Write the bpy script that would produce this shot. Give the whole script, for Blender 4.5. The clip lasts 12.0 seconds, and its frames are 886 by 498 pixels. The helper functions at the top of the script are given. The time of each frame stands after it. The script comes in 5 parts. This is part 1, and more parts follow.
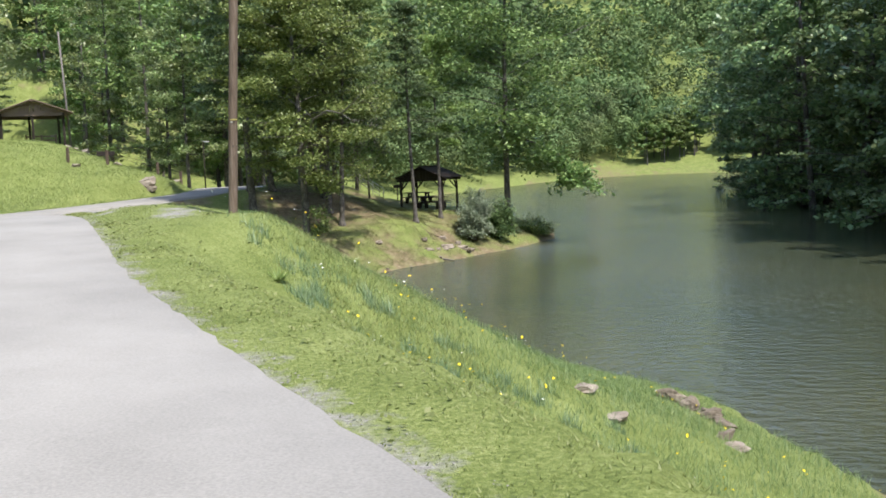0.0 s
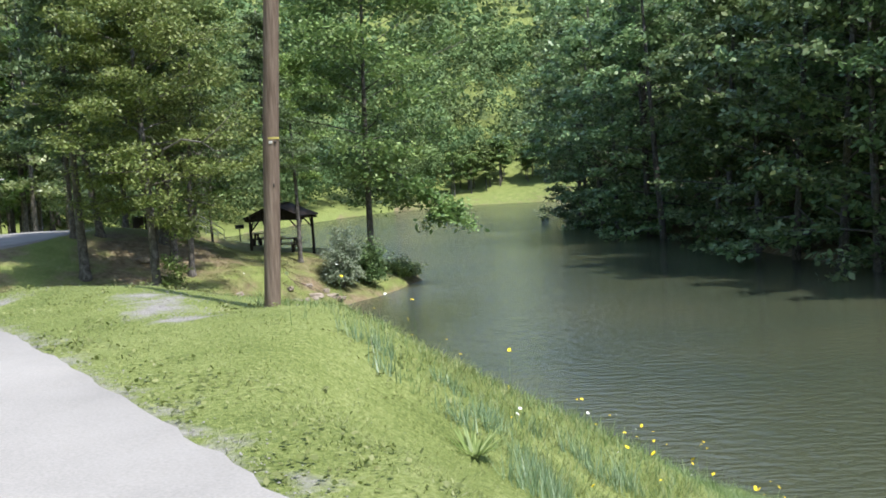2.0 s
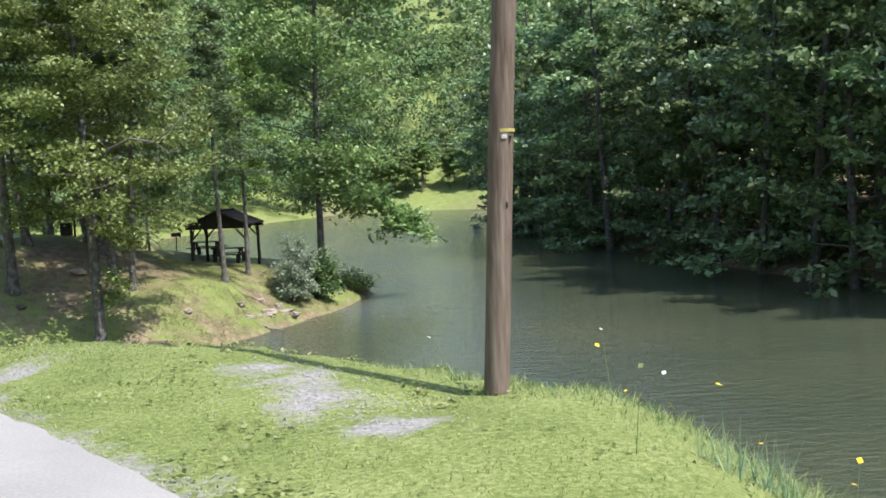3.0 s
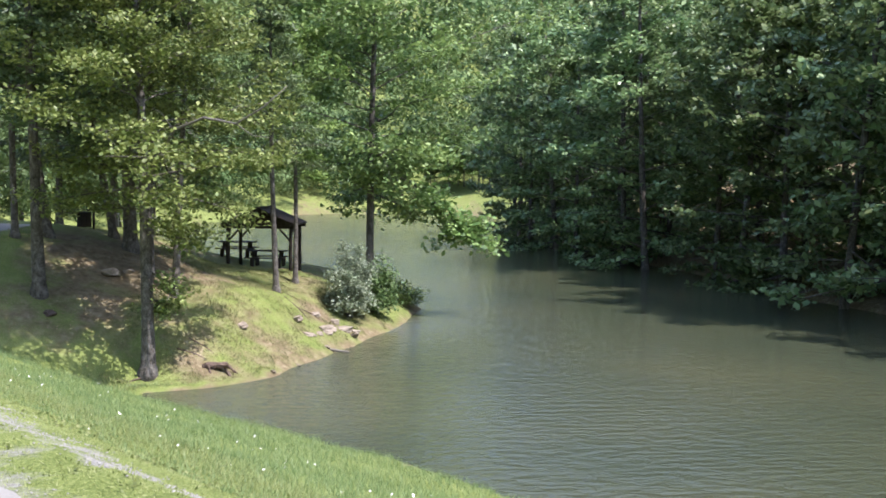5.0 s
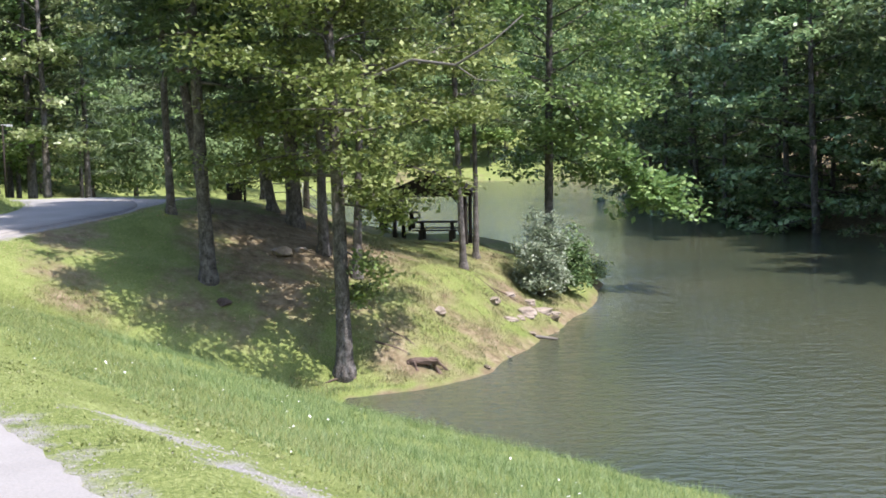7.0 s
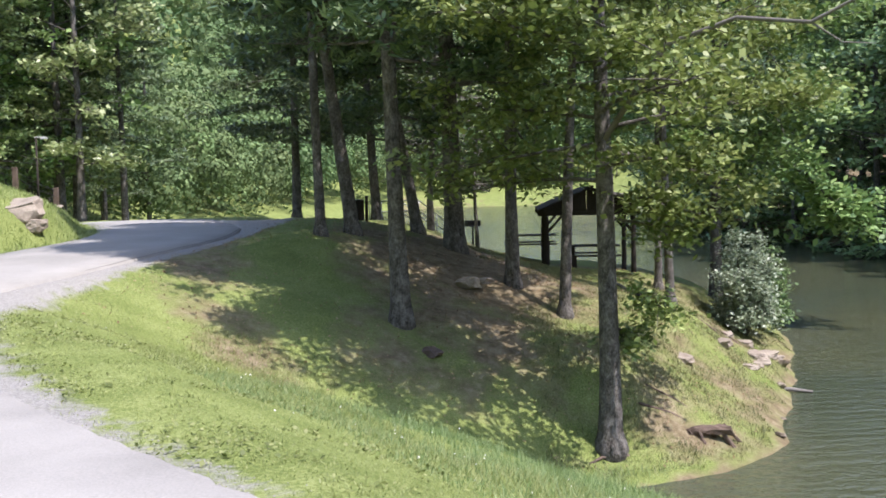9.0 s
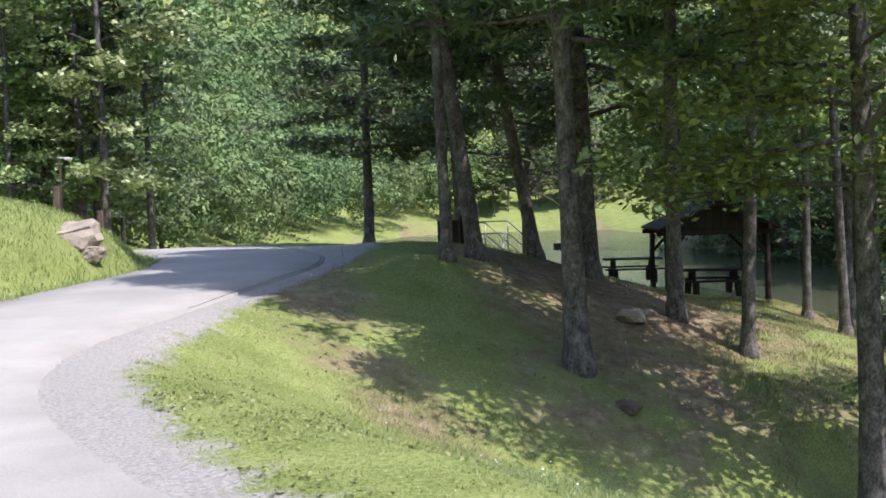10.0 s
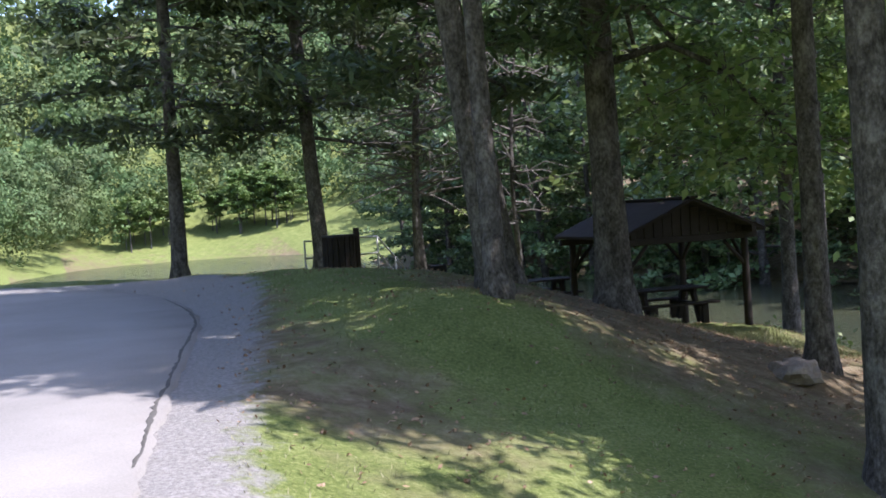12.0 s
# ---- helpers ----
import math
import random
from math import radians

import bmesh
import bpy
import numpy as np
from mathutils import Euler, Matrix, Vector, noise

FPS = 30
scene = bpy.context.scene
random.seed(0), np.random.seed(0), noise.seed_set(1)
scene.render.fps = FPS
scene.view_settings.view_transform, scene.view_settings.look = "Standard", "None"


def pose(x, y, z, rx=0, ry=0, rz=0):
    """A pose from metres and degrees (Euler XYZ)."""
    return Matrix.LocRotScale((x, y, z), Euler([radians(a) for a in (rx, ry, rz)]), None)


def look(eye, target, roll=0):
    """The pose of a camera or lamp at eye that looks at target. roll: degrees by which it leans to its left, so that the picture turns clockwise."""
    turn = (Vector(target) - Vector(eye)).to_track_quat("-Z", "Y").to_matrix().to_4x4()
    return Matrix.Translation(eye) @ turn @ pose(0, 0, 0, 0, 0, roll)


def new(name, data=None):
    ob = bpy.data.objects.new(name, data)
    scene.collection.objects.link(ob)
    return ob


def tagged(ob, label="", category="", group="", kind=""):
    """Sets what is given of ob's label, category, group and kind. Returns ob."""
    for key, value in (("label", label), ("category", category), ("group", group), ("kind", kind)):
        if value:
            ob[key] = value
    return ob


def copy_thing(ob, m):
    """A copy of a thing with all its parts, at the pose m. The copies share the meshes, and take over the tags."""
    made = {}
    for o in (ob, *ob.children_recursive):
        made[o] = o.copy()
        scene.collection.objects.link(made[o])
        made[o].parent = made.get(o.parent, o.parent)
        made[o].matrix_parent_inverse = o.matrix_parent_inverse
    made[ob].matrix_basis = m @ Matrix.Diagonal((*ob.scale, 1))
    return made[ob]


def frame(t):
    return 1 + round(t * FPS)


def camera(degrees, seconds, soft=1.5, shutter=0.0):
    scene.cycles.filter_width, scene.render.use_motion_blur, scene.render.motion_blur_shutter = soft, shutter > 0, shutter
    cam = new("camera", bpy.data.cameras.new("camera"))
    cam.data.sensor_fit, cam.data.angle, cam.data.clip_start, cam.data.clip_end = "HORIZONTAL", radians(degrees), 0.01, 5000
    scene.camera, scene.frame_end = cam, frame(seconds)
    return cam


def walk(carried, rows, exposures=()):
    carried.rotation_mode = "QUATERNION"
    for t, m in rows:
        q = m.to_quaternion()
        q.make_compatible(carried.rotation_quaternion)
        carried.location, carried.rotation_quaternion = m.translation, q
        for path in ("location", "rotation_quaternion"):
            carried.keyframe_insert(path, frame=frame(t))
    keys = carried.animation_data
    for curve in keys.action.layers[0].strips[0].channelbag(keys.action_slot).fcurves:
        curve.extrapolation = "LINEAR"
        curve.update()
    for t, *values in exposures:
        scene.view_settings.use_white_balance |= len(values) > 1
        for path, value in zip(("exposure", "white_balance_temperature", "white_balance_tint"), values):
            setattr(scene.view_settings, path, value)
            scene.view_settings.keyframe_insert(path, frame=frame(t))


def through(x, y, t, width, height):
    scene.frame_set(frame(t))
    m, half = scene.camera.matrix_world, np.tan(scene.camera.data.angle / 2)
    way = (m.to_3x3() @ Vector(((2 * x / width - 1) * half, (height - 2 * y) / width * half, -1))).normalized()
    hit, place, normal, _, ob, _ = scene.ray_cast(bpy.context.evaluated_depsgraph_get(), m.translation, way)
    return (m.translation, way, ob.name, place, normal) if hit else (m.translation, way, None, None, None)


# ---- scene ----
EXPO = 1.2
cam = camera(45.0, 12.0, soft=1.75)
PATH = [
    (0, (5.193, -6.351, 5.989), (4.781, -4.401, 5.812), -2.3),
    (0.5, (3.903, -5.019, 6.023), (3.584, -3.053, 5.847), -2.8),
    (1, (2.343, -3.192, 6.12), (2.127, -1.211, 5.949), -3.1),
    (1.5, (0.876, -1.088, 6.176), (0.761, 0.902, 6.017), -3.7),
    (2, (-0.511, 0.785, 6.27), (-0.523, 2.781, 6.134), -3.2),
    (2.5, (-1.85, 2.579, 6.357), (-1.755, 4.573, 6.235), -1.8),
    (3, (-3.128, 4.674, 6.454), (-2.968, 6.663, 6.321), -2.4),
    (3.2, (-3.64, 5.47, 6.48), (-3.458, 7.457, 6.336), -2.5),
    (4.8, (-7.599, 11.131, 6.586), (-7.344, 13.111, 6.455), 0.6),
    (5, (-8.118, 11.745, 6.557), (-7.865, 13.725, 6.43), 0.8),
    (5.5, (-9.302, 13.156, 6.431), (-9.078, 15.139, 6.297), 0.1),
    (6, (-10.252, 14.85, 6.403), (-10.065, 16.835, 6.249), -0.3),
    (6.5, (-10.92, 16.612, 6.332), (-10.781, 18.6, 6.159), -0.6),
    (7, (-11.812, 18.332, 6.191), (-11.715, 20.321, 6.004), -0.9),
    (7.2, (-12.285, 19.041, 6.149), (-12.191, 21.029, 5.954), -0.7),
    (8.8, (-17.421, 25.314, 5.7), (-17.28, 27.302, 5.531), -0.1),
    (9, (-18.024, 26.158, 5.666), (-17.857, 28.146, 5.53), -1.1),
    (9.5, (-19.464, 28.572, 5.495), (-19.315, 30.564, 5.396), -1.2),
    (10, (-21.041, 31.092, 5.443), (-20.847, 33.081, 5.357), -1.8),
    (10.5, (-22.334, 33.716, 5.39), (-22.052, 35.695, 5.308), -2.4),
    (11, (-23.412, 36.385, 5.378), (-22.989, 38.338, 5.298), -2.8),
    (11.5, (-24.027, 39.126, 5.374), (-23.419, 41.029, 5.292), -4.2),
    (12, (-24.311, 42.112, 5.247), (-23.493, 43.936, 5.179), -3.6),
]
walk(cam, [(t, look(e, g, r)) for t, e, g, r in PATH], exposures=[(0.0, EXPO, 6600, 11), (1.0, EXPO, 6500, 10), (3.0, EXPO + 0.28, 6350, 13), (6.5, EXPO + 0.45, 6350, 19), (9.5, EXPO + 0.3, 6300, 19), (11.0, EXPO + 0.28, 6150, 22), (12.0, EXPO + 0.38, 6000, 25)])

# ---- light: clear summer sky, sun from the east ----
SUN_AZ, SUN_EL = radians(-38), radians(62)      # azimuth from +x towards +y
SUN_DIR = Vector((math.cos(SUN_AZ) * math.cos(SUN_EL), math.sin(SUN_AZ) * math.cos(SUN_EL), math.sin(SUN_EL)))
world = bpy.data.worlds.new("world")
scene.world = world
world.use_nodes = True
wn = world.node_tree
sky = wn.nodes.new("ShaderNodeTexSky")
sky.sky_type, sky.sun_disc = "NISHITA", False
sky.sun_elevation, sky.sun_rotation = SUN_EL, radians(90) - SUN_AZ
wn.links.new(sky.outputs[0], wn.nodes["Background"].inputs[0])
wn.nodes["Background"].inputs[1].default_value = 0.15
sun_data = bpy.data.lights.new("sun", "SUN")
sun_data.energy, sun_data.angle, sun_data.color = 3.3, radians(0.6), (1.0, 0.96, 0.905)
sun = new("sun", sun_data)
sun.matrix_world = look(SUN_DIR * 100, (0, 0, 0))


# ---- materials ----
def material(name, rough=0.8, spec=0.3):
    m = bpy.data.materials.new(name)
    m.use_nodes = True
    b = m.node_tree.nodes["Principled BSDF"]
    b.inputs["Roughness"].default_value = rough
    b.inputs["Specular IOR Level"].default_value = spec
    return m, m.node_tree, b


def node(nt, kind, **inputs):
    n = nt.nodes.new(kind)
    for k, v in inputs.items():
        n.inputs[k.replace("_", " ")].default_value = v
    return n


def noise_tex(nt, scale, detail=4.0, rough=0.6, coord=None):
    n = node(nt, "ShaderNodeTexNoise", Scale=scale, Detail=detail, Roughness=rough)
    if coord is None:
        coord = nt.nodes.new("ShaderNodeTexCoord").outputs["Object"]
    nt.links.new(coord, n.inputs["Vector"])
    return n.outputs["Fac"]


def ramp(nt, fac, stops):
    r = nt.nodes.new("ShaderNodeValToRGB")
    el = r.color_ramp.elements
    while len(el) < len(stops):
        el.new(0.5)
    for e, (p, c) in zip(el, stops):
        e.position, e.color = p, (*c, 1)
    nt.links.new(fac, r.inputs["Fac"])
    return r.outputs["Color"]


def mix(nt, fac, a, b):
    n = nt.nodes.new("ShaderNodeMix")
    n.data_type = "RGBA"
    for sock, v in ((n.inputs[0], fac), (n.inputs[6], a), (n.inputs[7], b)):
        if isinstance(v, (int, float)):
            sock.default_value = v
        elif isinstance(v, tuple):
            sock.default_value = (*v, 1)
        else:
            nt.links.new(v, sock)
    return n.outputs[2]


def bump(nt, bsdf, height, strength=0.4, distance=0.02):
    b = node(nt, "ShaderNodeBump", Strength=strength, Distance=distance)
    nt.links.new(height, b.inputs["Height"])
    nt.links.new(b.outputs["Normal"], bsdf.inputs["Normal"])


def simple(name, stops, scale, rough=0.85, spec=0.25, bump_s=0.4, bump_d=0.01, fine=None, grain=1.0):
    """Two scales of noise through a colour ramp, with relief."""
    m, nt, b = material(name, rough, spec)
    co = nt.nodes.new("ShaderNodeTexCoord").outputs["Object"]
    if grain != 1.0:
        along_z = nt.nodes.new("ShaderNodeMapping")
        along_z.inputs["Scale"].default_value = (1, 1, grain)
        nt.links.new(co, along_z.inputs["Vector"])
        co = along_z.outputs[0]
    big = noise_tex(nt, scale, 4, 0.6, co)
    small = noise_tex(nt, fine or scale * 9, 5, 0.65, co)
    mid = node(nt, "ShaderNodeMath")
    mid.operation = "MULTIPLY_ADD"
    nt.links.new(small, mid.inputs[0])
    mid.inputs[1].default_value = 0.5
    half = node(nt, "ShaderNodeMath")
    half.operation = "MULTIPLY"
    nt.links.new(big, half.inputs[0])
    half.inputs[1].default_value = 0.5
    nt.links.new(half.outputs[0], mid.inputs[2])
    nt.links.new(ramp(nt, mid.outputs[0], stops), b.inputs["Base Color"])
    bump(nt, b, mid.outputs[0], bump_s, bump_d)
    return m


def leaf_material(name, dark, mid, light, rough=0.5, through=0.32):
    """Leaf colour differs leaf by leaf and crown by crown; light passes through the blades."""
    m, nt, b = material(name, rough, 0.35)
    geo = nt.nodes.new("ShaderNodeNewGeometry")
    info = nt.nodes.new("ShaderNodeObjectInfo")
    col = ramp(nt, geo.outputs["Random Per Island"], [(0.0, dark), (0.55, mid), (1.0, light)])
    hsv = node(nt, "ShaderNodeHueSaturation")
    for sock, lo, hi in (("Hue", 0.485, 0.515), ("Value", 0.8, 1.25)):
        mr = node(nt, "ShaderNodeMapRange", To_Min=lo, To_Max=hi)
        nt.links.new(info.outputs["Random"], mr.inputs["Value"])
        nt.links.new(mr.outputs[0], hsv.inputs[sock])
    nt.links.new(col, hsv.inputs["Color"])
    nt.links.new(hsv.outputs[0], b.inputs["Base Color"])
    tr = nt.nodes.new("ShaderNodeBsdfTranslucent")
    nt.links.new(hsv.outputs[0], tr.inputs["Color"])
    mx = node(nt, "ShaderNodeMixShader")
    mx.inputs[0].default_value = through
    nt.links.new(b.outputs[0], mx.inputs[1])
    nt.links.new(tr.outputs[0], mx.inputs[2])
    nt.links.new(mx.outputs[0], nt.nodes["Material Output"].inputs["Surface"])
    return m


M_LEAF = leaf_material("broad_leaf", (0.075, 0.13, 0.04), (0.15, 0.225, 0.065), (0.26, 0.33, 0.12))
M_LEAF_YELLOW = leaf_material("yellowish_leaf", (0.08, 0.134, 0.034), (0.178, 0.248, 0.064), (0.325, 0.39, 0.142))
M_LEAF_DEEP = leaf_material("deep_green_leaf", (0.065, 0.12, 0.045), (0.125, 0.205, 0.075), (0.22, 0.3, 0.125))
M_NEEDLE = leaf_material("pine_needle", (0.045, 0.075, 0.032), (0.092, 0.137, 0.057), (0.165, 0.215, 0.095), through=0.25)
M_WOODS = leaf_material("far_foliage", (0.085, 0.14, 0.045), (0.12, 0.185, 0.062), (0.165, 0.235, 0.085), rough=0.75, through=0.2)
nt_f = M_WOODS.node_tree
for nd in list(nt_f.nodes):
    if nd.bl_idname == "ShaderNodeHueSaturation":
        vary = node(nt_f, "ShaderNodeMapRange", From_Min=0.3, From_Max=0.7, To_Min=0.5, To_Max=1.2)
        nt_f.links.new(noise_tex(nt_f, 0.16, 2, 0.5), vary.inputs["Value"])
        nt_f.links.new(vary.outputs[0], nd.inputs["Value"])
        tone = node(nt_f, "ShaderNodeMapRange", From_Min=0.3, From_Max=0.7, To_Min=0.475, To_Max=0.525)
        nt_f.links.new(noise_tex(nt_f, 0.07, 2, 0.5), tone.inputs["Value"])
        nt_f.links.new(tone.outputs[0], nd.inputs["Hue"])
M_BUSH = leaf_material("pale_bush_leaf", (0.13, 0.19, 0.11), (0.29, 0.36, 0.235), (0.52, 0.58, 0.46), rough=0.35)
M_STONE = simple("pale_stone_chip", [(0.3, (0.14, 0.135, 0.125)), (0.5, (0.22, 0.212, 0.195)), (0.7, (0.32, 0.31, 0.29))], 30.0, 0.95, 0.2, 0.3, 0.004)
M_NEEDLE_DRY = leaf_material("dry_pine_needle", (0.13, 0.075, 0.04), (0.26, 0.165, 0.09), (0.4, 0.28, 0.17), through=0.2)
M_GRASS = leaf_material("grass_blade", (0.12, 0.165, 0.042), (0.215, 0.27, 0.08), (0.37, 0.41, 0.18), through=0.45)
M_GRASS_DRY = leaf_material("dry_grass_blade", (0.12, 0.13, 0.055), (0.21, 0.215, 0.095), (0.36, 0.33, 0.18), through=0.4)
M_GRASS_OLIVE = leaf_material("olive_grass_blade", (0.07, 0.08, 0.03), (0.135, 0.145, 0.055), (0.25, 0.24, 0.11), through=0.3)
M_TUSSOCK = leaf_material("blue_green_grass_blade", (0.11, 0.18, 0.085), (0.2, 0.29, 0.15), (0.34, 0.42, 0.26), rough=0.35, through=0.4)
M_LEAF_BANK = leaf_material("bank_leaf", (0.08, 0.135, 0.055), (0.16, 0.235, 0.095), (0.3, 0.37, 0.18), rough=0.4)
M_LEAF_PALE = leaf_material("pale_oak_leaf", (0.11, 0.17, 0.06), (0.24, 0.31, 0.12), (0.42, 0.48, 0.25), rough=0.35)
M_GRASS_TALL = leaf_material("tall_grass_blade", (0.1, 0.16, 0.055), (0.17, 0.25, 0.085), (0.28, 0.35, 0.16), through=0.5)
M_BARK = simple("grey_brown_bark", [(0.36, (0.026, 0.023, 0.02)), (0.5, (0.1, 0.09, 0.081)), (0.66, (0.23, 0.213, 0.195))], 6.0, 0.95, 0.1, 1.0, 0.05, 26, 0.62)
M_POLE = simple("weathered_pole_wood", [(0.32, (0.045, 0.032, 0.024)), (0.5, (0.135, 0.1, 0.078)), (0.7, (0.25, 0.2, 0.165))], 2.0, 0.92, 0.12, 0.9, 0.015, 38, 0.07)
M_DARKWOOD = simple("dark_stained_wood", [(0.3, (0.015, 0.012, 0.01)), (0.6, (0.034, 0.027, 0.022)), (0.8, (0.06, 0.049, 0.04))], 2.0, 0.85, 0.2, 0.4, 0.008, 25)
M_SHINGLE = simple("dark_brown_shingle", [(0.3, (0.018, 0.014, 0.012)), (0.6, (0.036, 0.028, 0.024)), (0.8, (0.06, 0.049, 0.042))], 3.0, 0.92, 0.15, 0.5, 0.01, 30)
M_TINROOF = simple("brown_metal_roof", [(0.3, (0.10, 0.07, 0.055)), (0.6, (0.16, 0.115, 0.09)), (0.8, (0.22, 0.17, 0.14))], 1.0, 0.6, 0.3, 0.2, 0.005, 20)
M_ROCK = simple("pale_sandstone", [(0.25, (0.12, 0.09, 0.068)), (0.55, (0.26, 0.222, 0.178)), (0.8, (0.42, 0.37, 0.31))], 1.6, 0.9, 0.2, 0.8, 0.04, 16)
M_SHALE = simple("brown_shale", [(0.3, (0.045, 0.037, 0.029)), (0.5, (0.15, 0.122, 0.092)), (0.72, (0.38, 0.33, 0.26))], 2.6, 0.92, 0.15, 0.9, 0.04, 18)
M_IRON = simple("black_iron", [(0.3, (0.012, 0.012, 0.012)), (0.7, (0.035, 0.033, 0.03))], 6.0, 0.7, 0.3, 0.2, 0.003)
M_BAND = simple("yellow_plastic_band", [(0.3, (0.3, 0.25, 0.06)), (0.7, (0.42, 0.36, 0.11))], 8.0, 0.5, 0.4, 0.1, 0.002)
M_PETAL = simple("white_petal", [(0.3, (0.7, 0.7, 0.62)), (0.7, (0.85, 0.85, 0.8))], 5.0, 0.7, 0.2, 0.1, 0.002)
M_PETAL_Y = simple("yellow_petal", [(0.3, (0.72, 0.5, 0.01)), (0.7, (0.85, 0.66, 0.03))], 5.0, 0.7, 0.2, 0.1, 0.002)
M_GALV = simple("galvanised_rail", [(0.3, (0.3, 0.3, 0.29)), (0.7, (0.5, 0.5, 0.48))], 4.0, 0.45, 0.5, 0.1, 0.002)
M_DEAD = simple("dead_grey_wood", [(0.3, (0.1, 0.09, 0.082)), (0.6, (0.18, 0.165, 0.15)), (0.8, (0.3, 0.28, 0.26))], 3.0, 0.9, 0.15, 0.5, 0.01)
M_STUMP = simple("eroded_root_wood", [(0.3, (0.05, 0.035, 0.028)), (0.6, (0.13, 0.095, 0.075)), (0.8, (0.22, 0.17, 0.14))], 3.0, 0.9, 0.15, 0.7, 0.02)

# asphalt: sun-bleached, with patches and fine stone
M_ASPHALT = simple("bleached_asphalt", [(0.3, (0.16, 0.152, 0.138)), (0.5, (0.235, 0.224, 0.204)), (0.7, (0.305, 0.29, 0.265))], 0.5, 0.9, 0.3, 0.35, 0.006, 60)

# water: murky olive lake with small ripples
M_WATER, nt_w, b_w = material("murky_lake_water", 0.1, 0.5)
b_w.inputs["IOR"].default_value = 1.33
co_w = nt_w.nodes.new("ShaderNodeTexCoord").outputs["Object"]
nt_w.links.new(ramp(nt_w, noise_tex(nt_w, 0.06, 3, 0.5, co_w), [(0.35, (0.038, 0.048, 0.031)), (0.65, (0.062, 0.066, 0.037))]), b_w.inputs["Base Color"])
stretch = nt_w.nodes.new("ShaderNodeMapping")
stretch.inputs["Scale"].default_value = (0.7, 1.4, 1.0)
nt_w.links.new(co_w, stretch.inputs["Vector"])
bump(nt_w, b_w, noise_tex(nt_w, 2.2, 3, 0.55, stretch.outputs[0]), 0.7, 0.17)

# ground: mown grass, worn earth under the trees, mud near the water
M_GROUND, nt_g, b_g = material("grass_and_earth", 0.95, 0.1)
co_g = nt_g.nodes.new("ShaderNodeTexCoord").outputs["Object"]
g_broad = noise_tex(nt_g, 1.1, 4, 0.6, co_g)
g_tuft = noise_tex(nt_g, 26, 5, 0.75, co_g)
g_sum = node(nt_g, "ShaderNodeMath")
g_sum.operation = "MULTIPLY_ADD"
nt_g.links.new(g_tuft, g_sum.inputs[0])
g_sum.inputs[1].default_value = 0.72
g_low = node(nt_g, "ShaderNodeMath")
g_low.operation = "MULTIPLY"
nt_g.links.new(g_broad, g_low.inputs[0])
g_low.inputs[1].default_value = 0.28
nt_g.links.new(g_low.outputs[0], g_sum.inputs[2])
g_fine = g_sum.outputs[0]
grass_col = ramp(nt_g, g_fine, [(0.34, (0.06, 0.085, 0.021)), (0.5, (0.145, 0.178, 0.052)), (0.66, (0.26, 0.287, 0.112))])
earth_col = ramp(nt_g, noise_tex(nt_g, 3.0, 8, 0.78, co_g), [(0.3, (0.07, 0.053, 0.031)), (0.5, (0.16, 0.127, 0.076)), (0.7, (0.29, 0.245, 0.165))])
attr = nt_g.nodes.new("ShaderNodeVertexColor")
attr.layer_name = "cover"
sep = nt_g.nodes.new("ShaderNodeSeparateColor")
nt_g.links.new(attr.outputs["Color"], sep.inputs[0])
patch = noise_tex(nt_g, 0.8, 5, 0.65, co_g)
edge = node(nt_g, "ShaderNodeMath")
edge.operation = "ADD"
nt_g.links.new(sep.outputs[0], edge.inputs[0])
nt_g.links.new(patch, edge.inputs[1])
earth_fac = node(nt_g, "ShaderNodeMapRange", From_Min=0.82, From_Max=1.12)
nt_g.links.new(edge.outputs[0], earth_fac.inputs["Value"])
gravel_col = ramp(nt_g, noise_tex(nt_g, 28, 4, 0.7, co_g), [(0.3, (0.16, 0.152, 0.138)), (0.5, (0.245, 0.235, 0.215)), (0.7, (0.34, 0.325, 0.3))])
g_edge = node(nt_g, "ShaderNodeMath")
g_edge.operation = "MULTIPLY_ADD"
nt_g.links.new(noise_tex(nt_g, 2.6, 5, 0.7, co_g), g_edge.inputs[0])
g_edge.inputs[1].default_value = 1.2
nt_g.links.new(sep.outputs[1], g_edge.inputs[2])
g_fac = node(nt_g, "ShaderNodeMapRange", From_Min=1.12, From_Max=1.4)
nt_g.links.new(g_edge.outputs[0], g_fac.inputs["Value"])
nt_g.links.new(mix(nt_g, g_fac.outputs[0], mix(nt_g, earth_fac.outputs[0], grass_col, earth_col), gravel_col), b_g.inputs["Base Color"])
bump(nt_g, b_g, g_fine, 0.8, 0.05)


# ---- mesh helpers ----
def mesh_from(name, verts, faces, mat, smooth=False):
    me = bpy.data.meshes.new(name)
    me.from_pydata([tuple(map(float, v)) for v in verts], [], faces)
    me.materials.append(mat)
    if smooth:
        me.shade_smooth()
    return me


def quads_mesh(name, v, mat):
    """A mesh of loose quads; v is an array (n, 4, 3)."""
    n = len(v)
    me = bpy.data.meshes.new(name)
    me.vertices.add(n * 4)
    me.vertices.foreach_set("co", np.ascontiguousarray(v, dtype=np.float32).ravel())
    me.loops.add(n * 4)
    me.loops.foreach_set("vertex_index", np.arange(n * 4, dtype=np.int32))
    me.polygons.add(n)
    me.polygons.foreach_set("loop_start", np.arange(0, n * 4, 4, dtype=np.int32))
    me.polygons.foreach_set("loop_total", np.full(n, 4, dtype=np.int32))
    me.materials.append(mat)
    me.update(calc_edges=True)
    return me


